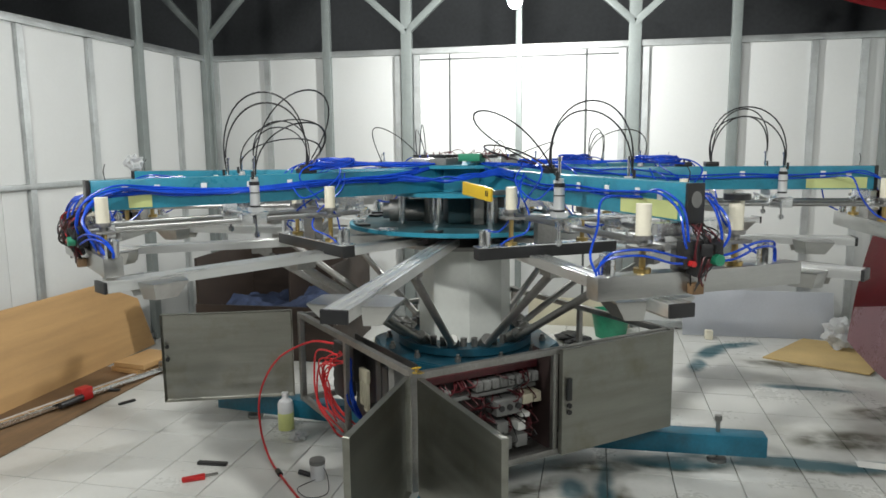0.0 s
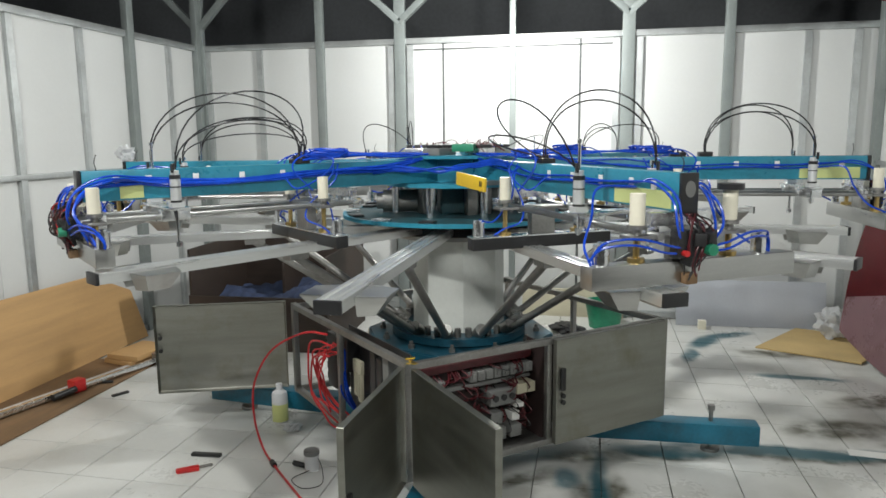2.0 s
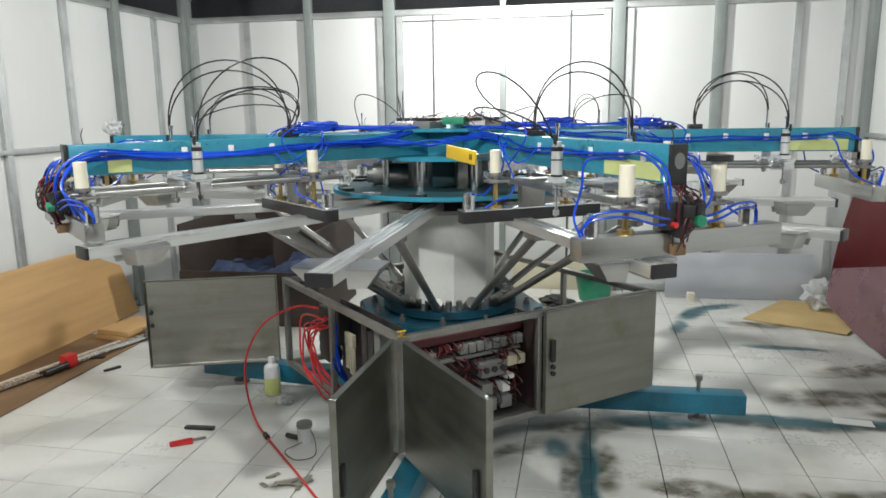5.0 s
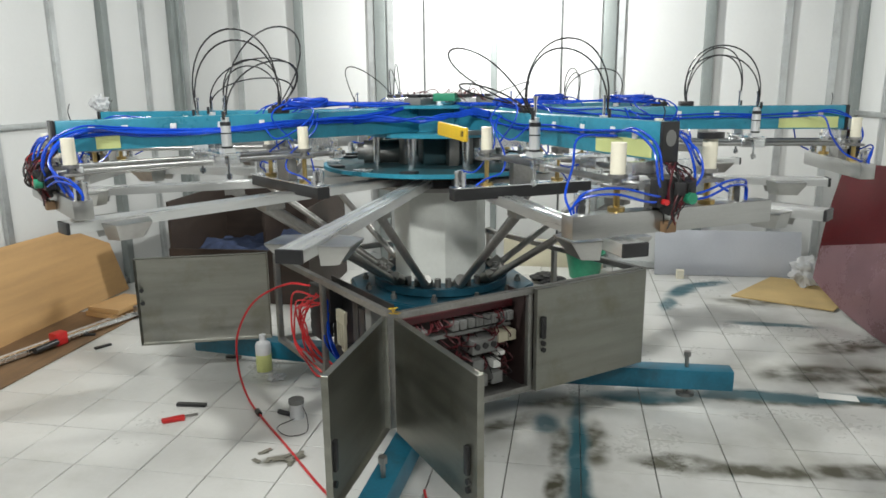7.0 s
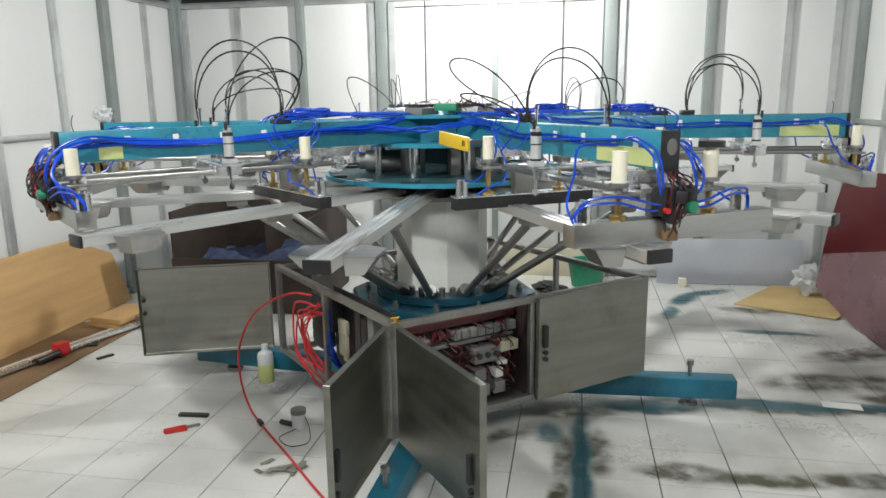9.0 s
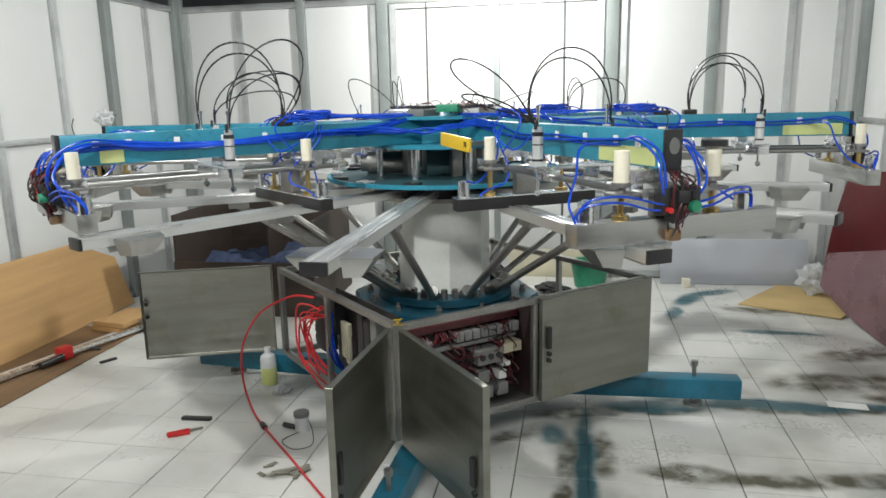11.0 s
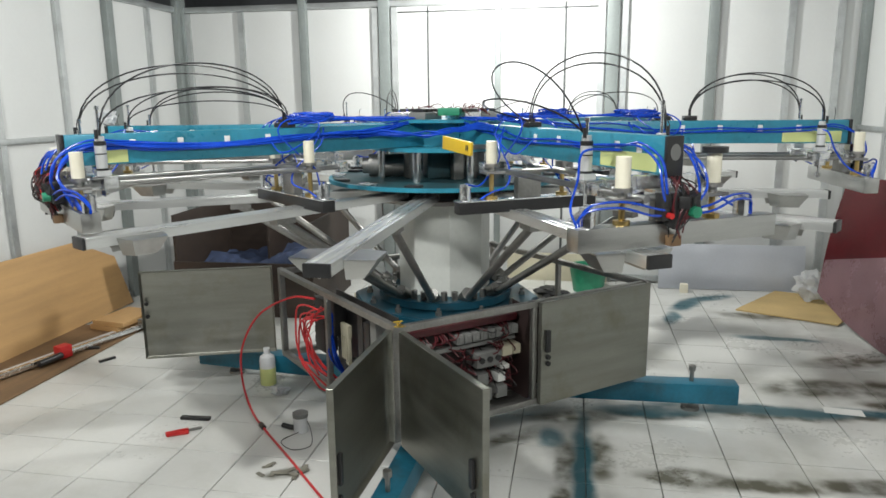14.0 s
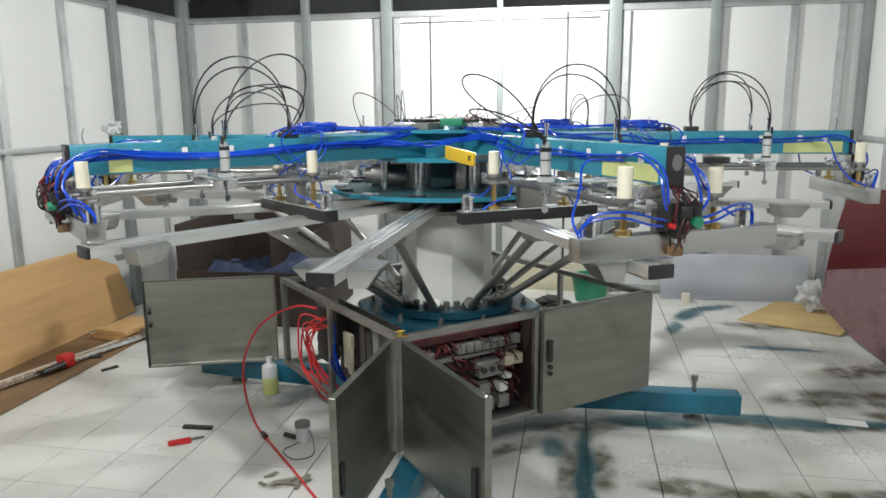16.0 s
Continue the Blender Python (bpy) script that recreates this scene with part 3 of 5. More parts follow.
bolt1 = part("bolt", rod(B(), (0.285, -0.05, 0.598), (0.285, -0.05, 0.64), 0.016, 6), STEEL_DULL, arm0)
for k in range(1, N_ARM):
    m = pose(0, 0, 0, 0, 0, 30 * k)
    a = again(arm0, m)
    for c in (cap0, *wings, strut0, bolt0, bolt1):
        again(c, Matrix(), a)

# ---- print heads ----
ZT, ZB, BW = 1.435, 1.328, 0.026


def print_head(detail=True):
    """One head in its own frame: x outwards from the hub, y across, z up from the floor."""
    h = thing("print_head", "", "print head")
    bm = box(B(), 0.10, 1.69, -BW, BW, ZB, ZT, None, 0.004)
    part("beam", bm, BLUE, h, "glossy blue box beam")
    part("end_cap", box(B(), 1.6915, 1.705, -BW - 0.002, BW + 0.002, ZB - 0.003, ZT + 0.002, bevel=0.003), BLACK_PL, h, "black plastic end cap")
    for s in (-1, 1):
        for x in (0.95, 1.12, 1.30, 1.47, 1.58):
            part("cable_clip", box(B(), x - 0.011, x + 0.011, min(s * (BW + 0.0005), s * (BW + 0.005)), max(s * (BW + 0.0005), s * (BW + 0.005)), ZB + 0.055, ZB + 0.085, bevel=0.002), WHITE_PL, h)
        part("guide_rail", rod(B(), (0.62, s * 0.10, 1.268), (1.72, s * 0.10, 1.268), 0.011, 14), RAIL, h, "oiled steel guide rail")
        for x in (0.66, 1.66):
            bm = box(B(), x - 0.02, x + 0.02, s * 0.10 - 0.022, s * 0.10 + 0.022, 1.245, 1.29, None, 0.003)
            box(bm, x - 0.012, x + 0.012, min(0.0, s * 0.10), max(0.0, s * 0.10), 1.29, 1.327)
            part("rail_support", bm, ALU, h)
    # cross bars that clamp the screen frame
    part("inner_bar", box(B(), 0.81, 0.865, -0.30, 0.30, 1.112, 1.158, None, 0.004), BLACK_PL, h, "black inner clamp bar")
    part("bar_top", box(B(), 0.805, 0.87, -0.30, 0.30, 1.1585, 1.164, None, 0.002), ALU, h)
    for x, zb in ((1.685, 1.197), (0.838, 1.164)):
        for s in (-1, 1):
            y = s * 0.155
            kn = part("knob", rod(B(), (x, y, 1.300), (x, y, 1.385), 0.021, 20), KNOB, h, "ivory nylon clamp knob")
            bm = rod(B(), (x, y, zb), (x, y, 1.290), 0.009, 12)
            rod(bm, (x, y, zb), (x, y, zb + 0.012), 0.024, 16)
            part("spindle", bm, BRASS, kn, "brass screw spindle")
            bm = rod(B(), (x, y, 1.288), (x, y, 1.2995), 0.027, 16)
            rod(bm, (x, y, 1.262), (x, y, 1.288), 0.013, 12)
            part("washer", bm, STEEL_DULL, kn)
            bm = rod(B(), (x, s * 0.265, zb), (x, s * 0.265, zb + 0.055), 0.022, 18)
            rod(bm, (x, s * 0.265, zb + 0.055), (x, s * 0.265, zb + 0.062), 0.012, 12)
            part("clamp_cylinder", bm, ALU, h, "short aluminium clamp cylinder")
        bm = box(B(), x - 0.02, x + 0.02, -0.05, 0.05, zb, 1.262, None, 0.003)
        box(bm, x - 0.03, x + 0.03, -0.19, 0.19, 1.262, 1.272, None, 0.002)
        part("yoke", bm, STEEL_DULL, h, "dull steel yoke")
    # valve cluster at the outer end
    for k in range(4):
        part("valve", box(B(), 1.7155, 1.75, -0.07 + 0.034 * k, -0.042 + 0.034 * k, 1.21, 1.285, None, 0.003), BLACK_PL, h, "black solenoid valve")
    bm = rod(B(), (1.7052, 0.0, 1.392), (1.7065, 0.0, 1.392), 0.017, 20)
    for v in bm.verts:
        v.co.z = 1.392 + (v.co.z - 1.392) * 1.35
    part("cap_hole", bm, GREY_PL, h, "oval hole in the black end cap")
    part("push_button", rod(B(), (1.752, 0.028, 1.232), (1.776, 0.028, 1.232), 0.016, 18), GREEN, h, "round green push button")
    part("stop_button", rod(B(), (1.745, -0.05, 1.225), (1.768, -0.05, 1.225), 0.008, 16), RED, h)
    for mat, label in ((MAROON_WIRE, "tangled dark red wires"), (BLACK, "tangled black wires")):
        bm = B()
        for k in range(8):
            p = [(1.700, random.uniform(-0.02, 0.03), 1.325), (1.735 + random.uniform(0, 0.02), random.uniform(-0.04, 0.05), random.uniform(1.28, 1.31)),
                 (1.745 + random.uniform(0, 0.02), random.uniform(-0.045, 0.035), random.uniform(1.22, 1.26)), (1.73 + random.uniform(0, 0.02), random.uniform(-0.03, 0.01), random.uniform(1.14, 1.19))]
            tube(bm, curve_pts(p, 5), 0.0022, 5)
        tagged(part("wiring", bm, mat, h, label), kind="stuff")
    bm = B()
    for k in range(8):
        box(bm, -0.016, 0.016, -0.013, 0.013, -0.018, 0.018, pose(1.735 + random.uniform(-0.005, 0.02), random.uniform(-0.055, 0.05), random.uniform(1.205, 1.265), random.uniform(-20, 20), random.uniform(-20, 20), random.uniform(0, 90)), 0.003)
    tagged(part("valve_cluster", bm, BLACK, h, "cluster of small black valve fittings"), kind="stuff")
    part("aerial", tube(B(), curve_pts([(1.64, 0.02, ZT), (1.645, 0.022, ZT + 0.03), (1.635, 0.01, ZT + 0.055)], 4), 0.0016, 5), BLACK, h, "thin black wire end")
    part("connector", box(B(), 1.7155, 1.745, -0.03, 0.005, 1.135, 1.165, None, 0.003), MAT_BROWN, h, "small brown terminal block")
    for s in (-1, 1):
        runs = []
        for k in range(3):
            zz = ZT - 0.030 - 0.011 * k
            w = [random.uniform(-0.013, 0.013) for n in range(6)]
            y = s * (BW + 0.006 + 0.005 * (k % 2))
            runs.append(([(0.20, s * 0.03, 1.452), (0.42, y, zz + 0.02 + w[0]), (0.62, y, zz + 0.012 + w[1]), (0.85, y, zz + w[2]), (1.10, y, zz - 0.008 + w[3]), (1.32, y, zz + w[4]), (1.50, y + s * 0.004, zz + w[5])]
                         + ([(1.62, s * 0.055, zz + 0.01), (1.71 + 0.012 * k, s * (0.05 + 0.02 * k), 1.375 - 0.01 * k), (1.745 + 0.008 * k, s * (0.055 + 0.02 * k), 1.30), (1.74, s * 0.05, 1.245)] if k < 2 else
                            [(1.52, s * 0.09, zz + 0.010), (1.535, s * (0.15 + 0.02 * k), 1.375 + 0.006 * k), (1.56, s * (0.19 + 0.015 * k), 1.31), (1.60, s * (0.250 + 0.008 * k), 1.24), (1.665, s * 0.290, 1.205)]), 0.0038))
        runs.append(([(1.735, s * 0.02, 1.232), (1.752, s * 0.09, 1.246), (1.74, s * 0.18, 1.268), (1.715, s * 0.265, 1.262), (1.69, s * 0.292, 1.225), (1.69, s * 0.292, 1.200)], 0.0036))
        runs.append(([(1.735, s * 0.02, 1.222), (1.748, s * 0.10, 1.228), (1.735, s * 0.19, 1.252), (1.71, s * 0.272, 1.246), (1.69, s * 0.300, 1.215), (1.69, s * 0.300, 1.198)], 0.0036))
        runs.append(([(0.72, s * 0.036, 1.42), (0.76, s * 0.09, 1.39), (0.82, s * 0.115, 1.32), (0.80, s * 0.14, 1.26), (0.82, s * 0.20, 1.215), (0.838, s * 0.262, 1.226)], 0.0034))
        runs.append(([(0.70, s * 0.036, 1.43), (0.74, s * 0.07, 1.36), (0.86, s * 0.09, 1.28), (0.90, s * 0.12, 1.22), (0.86, s * 0.17, 1.19), (0.838, s * 0.20, 1.166)], 0.0034))
        runs.append(([(0.95, s * 0.037, 1.39), (0.92, s * 0.10, 1.34), (0.80, s * 0.12, 1.40), (0.74, s * 0.06, 1.455), (0.86, s * 0.05, 1.47), (0.93, s * 0.08, 1.42), (0.86, s * 0.11, 1.33)], 0.0034))
        for p, r in runs:
            part("hose", tube(B(), curve_pts(p, 7), r, 6), HOSE_BLUE, h, "bright blue air hose")
    bm = B()
    for k in range(7):
        a = random.uniform(0, 6.28)
        c = Vector((0.74, 0.0, 1.466))
        p = [c + Vector((0.10 * math.cos(a + j * 1.1) * random.uniform(.5, 1.1), 0.055 * math.sin(a + j * 1.1), random.uniform(-0.012, 0.022))) for j in range(6)]
        tube(bm, curve_pts(p, 6), 0.004, 6)
    for k in range(5):
        y = -0.03 + 0.015 * k
        p = [(0.22, y, 1.46), (0.40, y * 1.4, 1.452 + 0.01 * (k % 2)), (0.55, y * 1.2, 1.462), (0.72, y, 1.455 + 0.008 * (k % 3)), (0.86, y, 1.45)]
        tube(bm, curve_pts(p, 6), 0.0042, 6)
    tagged(part("hose_coil", bm, HOSE_BLUE, h, "coiled blue air hoses on the beam"), kind="stuff")
    bm = box(B(), 0.825, 0.895, -0.028, 0.028, 1.436, 1.455, None, 0.002)
    for k in range(3):
        rod(bm, (0.84 + 0.022 * k, 0.0, 1.455), (0.84 + 0.022 * k, 0, 1.468), 0.005, 8)
    part("manifold", bm, BLACK_PL, h, "black hose manifold")
    return h


# angle, reach added, label, carriage rest place, stroke, loop height, hoses, side towards the door, sticker from, to
HEADS = [
    (-131.0, 0.03, "print head with blue beam beside the open loading gap", 1.144, 0.46, 0.315, 4, 1, 1.49, 1.57),
    (-58.5, -0.045, "print head with blue beam and black inner clamp bar", 1.177, 0.29, 0.25, 4, -1, 1.38, 1.66),
    (4.0, 0.14, "print head with blue beam and pale lime sticker", 1.265, 0.265, 0.25, 4, -1, 1.40, 1.66),
    (-166.0, -0.06, "print head with blue beam at the far side of the hub", 1.15, 0.40, 0.22, 4, 1, 1.5, 1.6),
    (50.0, 0.0, "print head with blue beam near the panelled back wall", 1.15, 0.35, 0.18, 3, -1, 1.4, 1.6),
    (86.0, 0.0, "print head with blue beam facing the panelled back wall", 1.15, 0.35, 0.12, 2, -1, 1.4, 1.6),
    (122.0, 0.0, "print head with blue beam behind the hub", 1.15, 0.40, 0.22, 3, 1, 1.4, 1.6),
]
# how far the outer bars of the nearest heads reach to either side
BAR_ENDS = {0: (-0.43, 0.27), 1: (-0.31, 0.375)}
proto = print_head()
heads = []
for i, (a, dr, label, rest, stroke, high, hoses, near, st0, st1) in enumerate(HEADS):
    m = HEAD_HUB @ pose(0, 0, 0, 0, 0, a) @ pose(dr, 0, 0)
    if i == 0:
        proto.matrix_basis = m
        ob = proto
    else:
        ob = copy_thing(proto, m)
    tagged(ob, label, "print head", "print heads of the press")
    heads.append((ob, m))
for i, (ob, m) in enumerate(heads):
    near, st0, st1 = HEADS[i][7:]
    b0, b1 = BAR_ENDS.get(i, (-0.31, 0.31))
    part("outer_bar", box(B(), 1.655, 1.715, b0, b1, 1.132, 1.197, None, 0.003), STEEL_BRIGHT, ob, "folded stainless outer clamp bar")
    part("sticker", box(B(), st0, st1, min(near * (BW + 0.0005), near * (BW + 0.002)), max(near * (BW + 0.0005), near * (BW + 0.002)), ZB + 0.006, ZB + 0.056), LIME, ob, "pale lime sticker")
for hose in [c for c in heads[0][0].children if c.name.startswith("hose") and "coil" not in c.name]:
    co = [v.co for v in hose.data.vertices]
    if min(v.x for v in co) < 0.3 and max(v.y for v in co) > 0.2:
        bpy.data.objects.remove(hose)
# the nearest head carries a thick bundle along its beam and a tangle at its outer end
for k in range(7):
    w = [random.uniform(-0.012, 0.012) for n in range(7)]
    y = BW + 0.009 + 0.005 * (k % 3)
    p = [(0.24, 0.03, 1.44), (0.45, y, 1.405 + w[0]), (0.70, y + 0.01, 1.40 + w[1]), (0.95, y, 1.388 + w[2]), (1.20, y, 1.378 + w[3]), (1.42, y, 1.385 + w[4]), (1.58, y, 1.392 + w[5]),
         (1.69, 0.05 + 0.012 * k, 1.375 + w[6]), (1.725 + 0.004 * k, 0.06 + 0.018 * k, 1.31), (1.72, 0.09 + 0.02 * k, 1.25), (1.70, 0.11 + 0.022 * k, 1.20)]
    part("hose", tube(B(), curve_pts(p, 7), 0.0042, 6), HOSE_BLUE, heads[0][0], "bright blue air hose")
for k in range(4):
    p = [(1.60, -BW - 0.006, 1.395 - 0.01 * k), (1.70, -0.09 - 0.02 * k, 1.375), (1.73, -0.18 - 0.02 * k, 1.34 - 0.01 * k), (1.735, -0.235 - 0.015 * k, 1.27), (1.70, -0.25 - 0.02 * k, 1.20)]
    part("hose", tube(B(), curve_pts(p, 7), 0.0042, 6), HOSE_BLUE, heads[0][0], "bright blue air hose")
for mat, label, n, r in ((MAROON_WIRE, "tangled dark red wires", 26, 0.0026), (BLACK, "tangled black wires", 20, 0.0030), (HOSE_RED, "loose red wires", 5, 0.0018)):
    bm = B()
    for k in range(n):
        y0, y1 = random.uniform(-0.22, 0.03), random.uniform(-0.26, 0.04)
        p = [(1.71, y0 * 0.4, random.uniform(1.30, 1.34)), (1.735 + random.uniform(0, 0.03), y0, random.uniform(1.26, 1.31)), (1.74 + random.uniform(0, 0.03), y1, random.uniform(1.21, 1.26)), (1.73, y1 + random.uniform(-0.03, 0.03), random.uniform(1.17, 1.21))]
        tube(bm, curve_pts(p, 5), r, 5)
    tagged(part("wiring", bm, mat, heads[0][0], label), kind="stuff")
for y in (-0.22, -0.15, -0.09):
    part("valve", box(B(), 1.7155, 1.755, y - 0.02, y + 0.02, 1.20, 1.25, None, 0.003), BLACK_PL, heads[0][0], "black solenoid valve")
part("manifold", box(B(), 0.955, 1.015, -0.028, 0.028, ZT + 0.001, ZT + 0.022, None, 0.002), BLACK_PL, heads[2][0], "black hose manifold")
part("knob_cap", rod(B(), (1.685, 0.155, 1.3855), (1.685, 0.155, 1.402), 0.037, 24), BLACK_PL, heads[1][0], "wide black knob cap")


def carriage_proto():
    c = thing("squeegee_carriage", "sliding squeegee carriage with two upright air cylinders", "carriage", group="squeegee carriages")
    bm = box(B(), -0.040, 0.040, -0.165, 0.165, 1.292, 1.302, None, 0.002)
    box(bm, -0.05, 0.05, -0.125, -0.075, 1.2525, 1.2915, None, 0.003)
    box(bm, -0.05, 0.05, 0.075, 0.125, 1.2525, 1.2915, None, 0.003)
    part("plate", bm, ALU, c)
    rods = []
    for s in (-1, 1):
        for x in (0.0,):
            bm = rod(B(), (x, s * 0.135, 1.303), (x, s * 0.135, 1.415), 0.0185, 18)
            rod(bm, (x, s * 0.135, 1.415), (x, s * 0.135, 1.432), 0.015, 14)
            box(bm, -0.022, 0.022, s * 0.135 - 0.022, s * 0.135 + 0.022, 1.3025, 1.318)
            part("cylinder", bm, CYL, c, "upright aluminium air cylinder")
            for z0, z1 in ((1.402, 1.416), (1.372, 1.376), (1.3185, 1.326)):
                part("band", rod(B(), (x, s * 0.135, z0), (x, s * 0.135, z1), 0.0195, 18), BLACK_PL, c, "black cylinder band")
            bm = rod(B(), (x, s * 0.135, 1.20), (x, s * 0.135, 1.50), 0.005, 8)
            rod(bm, (x, s * 0.135, 1.205), (x, s * 0.135, 1.222), 0.012, 6)
            rod(bm, (x, s * 0.135, 1.49), (x, s * 0.135, 1.502), 0.008, 8)
            rods.append(part("piston_rod", bm, CHROME, c, "thin chromed piston rod"))
    for s in (-1, 1):
        bm = rod(B(), (0.012, s * 0.150, 1.425), (0.012, s * 0.150, 1.455), 0.006, 8)
        part("hose_fitting", bm, BLACK_PL, c)
    return c


carriage0 = carriage_proto()
carriages = [carriage0] + [copy_thing(carriage0, Matrix()) for h in HEADS[1:]]

# flexible hoses between the beam and each carriage, in short stiff lengths
SEGS = 22
seg_mesh = {}
hose_sets = []
for i, (a, dr, label, rest, stroke, high, hoses, near, st0, st1) in enumerate(HEADS):
    for k in range(hoses):
        hose = thing("air_hose", "thin black air hose arching over the beam to its carriage", "hose", heads[i][1], group="black air hoses")
        hose_sets.append((hose, i, k, []))


# for each hose: which side, lift, bulge towards the hub, bulge outwards, lean
LOOPS = [(1, 1.0, 0.62, 0.05, 0.10), (-1, 1.0, 0.12, 0.14, 0.0), (-1, 0.86, 0.06, 0.10, 0.06), (1, 0.45, 0.50, 0.02, 0.06)]
# how far each head's hoses lean over, and where they leave the beam
LEAN = [0.0, 1.0, 0.0, 0.0, 0.3, 0.6, 0.5]
INNER = [1.0, 0.8, 0.30, 1.0, 0.8, 0.8, 1.0]
# how much of its height a stretched loop keeps, and the height of the lowest hose
KEEP = [0.70, 0.95, 0.56, 0.66, 0.62, 0.62, 0.62]
LOW = [0.60, 0.45, 0.84, 0.60, 0.45, 0.45, 0.45]
ROOT = [0.86, 0.86, 0.985, 0.86, 0.86, 0.86, 0.86]


def loop_point(u, d, high, k, near, tilt, pull, keep, low):
    """A point of a hose whose ends are d apart along the beam; k tells the hoses apart."""
    side, lift, inner, outer, lean = LOOPS[k % 4]
    slack = max(0.0, 0.80 - d)
    if k == 3:
        lift = low
    lift = high * lift * (keep + (1 - keep) * min(1.0, slack / 0.5)) * 1.34
    x = 3 * u * (1 - u) ** 2 * (-inner * pull * slack) + 3 * u * u * (1 - u) * (d + outer * slack) + u ** 3 * d
    t = tilt if side > 0 else 0.0
    over = slack + t * max(0.0, (0.48 if k == 3 else 0.34) - slack)
    z = 3 * u * (1 - u) * lift * ((1 - u) * (1 - 0.5 * t) + u * (1 + 0.15 * t)) - 0.012 * u
    y = near * (side * 0.150 * u * u * (3 - 2 * u) + (lean + 0.42 * t * (1.35 - 0.6 * u)) * over * math.sin(math.pi * u)) + (-0.015 + 0.01 * k) * (1 - u)
    return Vector((x, y, z))


def loop_frames(i, k, s):
    a, dr, label, rest, stroke, high, hoses, near, st0, st1 = HEADS[i]
    d = rest + stroke * s - ROOT[i]
    pts = [loop_point(j / SEGS, d, high, k, near, LEAN[i], INNER[i], KEEP[i], LOW[i]) + Vector((ROOT[i], 0, 1.455)) for j in range(SEGS + 1)]
    out = []
    for p, q in zip(pts, pts[1:]):
        v = q - p
        out.append((Matrix.Translation((p + q) / 2) @ v.to_track_quat("Z", "Y").to_matrix().to_4x4(), v.length))
    return out


for hose, i, k, segs in hose_sets:
    ref = [max(x, y) for x, y in zip([f[1] for f in loop_frames(i, k, 0)], [f[1] for f in loop_frames(i, k, 1)])]
    for j in range(SEGS):
        n = round(ref[j] * 1.02 + 0.001, 3)
        if n not in seg_mesh:
            bm = rod(B(), (0, 0, -n / 2), (0, 0, n / 2), 0.0030, 7)
            seg_mesh[n] = mesh_of("hose_length", bm, HOSE_BLACK)
        o = new("hose_length", seg_mesh[n])
        o.parent = hose
        segs.append(o)


# ---- control cabinet round the base ----
F, RC, LC = Vector((-0.665, 2.535)), Vector((0.365, 3.42)), Vector((-1.520, 3.405))
BC = RC + LC - F
ZC0, ZC1 = 0.20, 0.68
cab = thing("control_cabinet", "stainless control cabinet with open doors round the press base", "cabinet")


def face(a, b):
    """Frame of a cabinet side: x from a to b, y inwards, z up."""
    d = b - a
    return Matrix.Translation((a.x, a.y, 0)) @ Matrix.Rotation(math.atan2(d.y, d.x), 4, "Z"), d.length


FR, LR = face(F, RC)
for a, b in ((F, RC), (RC, BC), (BC, LC), (LC, F)):
    m, n = face(a, b)
    for z in (ZC0, ZC1 - 0.028):
        part("frame_rail", box(B(), 0.014, n - 0.014, 0.0, 0.028, z, z + 0.028, m, 0.003), STEEL_DULL, cab)
    part("frame_post", box(B(), -0.014, 0.014, -0.001, 0.029, ZC0 - 0.002, ZC1 + 0.002, m, 0.003), STEEL_DULL, cab)
    u = n * (0.465 if a is LC else 0.5)
    part("frame_post", box(B(), u - 0.012, u + 0.012, 0.001, 0.027, ZC0 + 0.028, ZC1 - 0.028, m, 0.003), STEEL_DULL, cab)
part("floor_pan", box(B(), 0.03, LR - 0.03, 0.03, 0.27, ZC0 + 0.004, ZC0 + 0.010, FR), STEEL_DULL, cab)


def pan_door(bm, w, zb, zt, m):
    """A folded sheet door with a returned edge."""
    box(bm, 0, w, 0, 0.026, zb, zt)
    back = [f for f in bm.faces if f.normal.y > 0.9 or f.calc_center_median().y > 0.025]
    bmesh.ops.inset_individual(bm, faces=back, thickness=0.014, depth=-0.021)
    bmesh.ops.bevel(bm, geom=bm.edges[:], offset=0.0015, segments=1, affect="EDGES")
    bmesh.ops.transform(bm, matrix=m, verts=bm.verts[:])
    return bm


def latch(parent, m, x, y, z):
    part("handle", box(B(), x - 0.012, x + 0.012, y - 0.014, y, z - 0.05, z + 0.05, m, 0.004), BLACK_PL, parent, "black recessed latch handle")
    for k in range(2):
        part("lock", rod(B(), m @ Vector((x + 0.004, y - 0.010, z - 0.075 - 0.03 * k)), m @ Vector((x + 0.004, y, z - 0.075 - 0.03 * k)), 0.011, 12), BLACK_PL, parent)


# closed panel of the right bay
d1 = part("door", pan_door(B(), LR / 2 - 0.03, ZC0 + 0.004, ZC1 - 0.004, FR @ pose(LR / 2 + 0.014, -0.027, 0)), STEEL, cab, "closed brushed stainless door")
latch(d1, FR, LR / 2 + 0.045, -0.0275, 0.50)
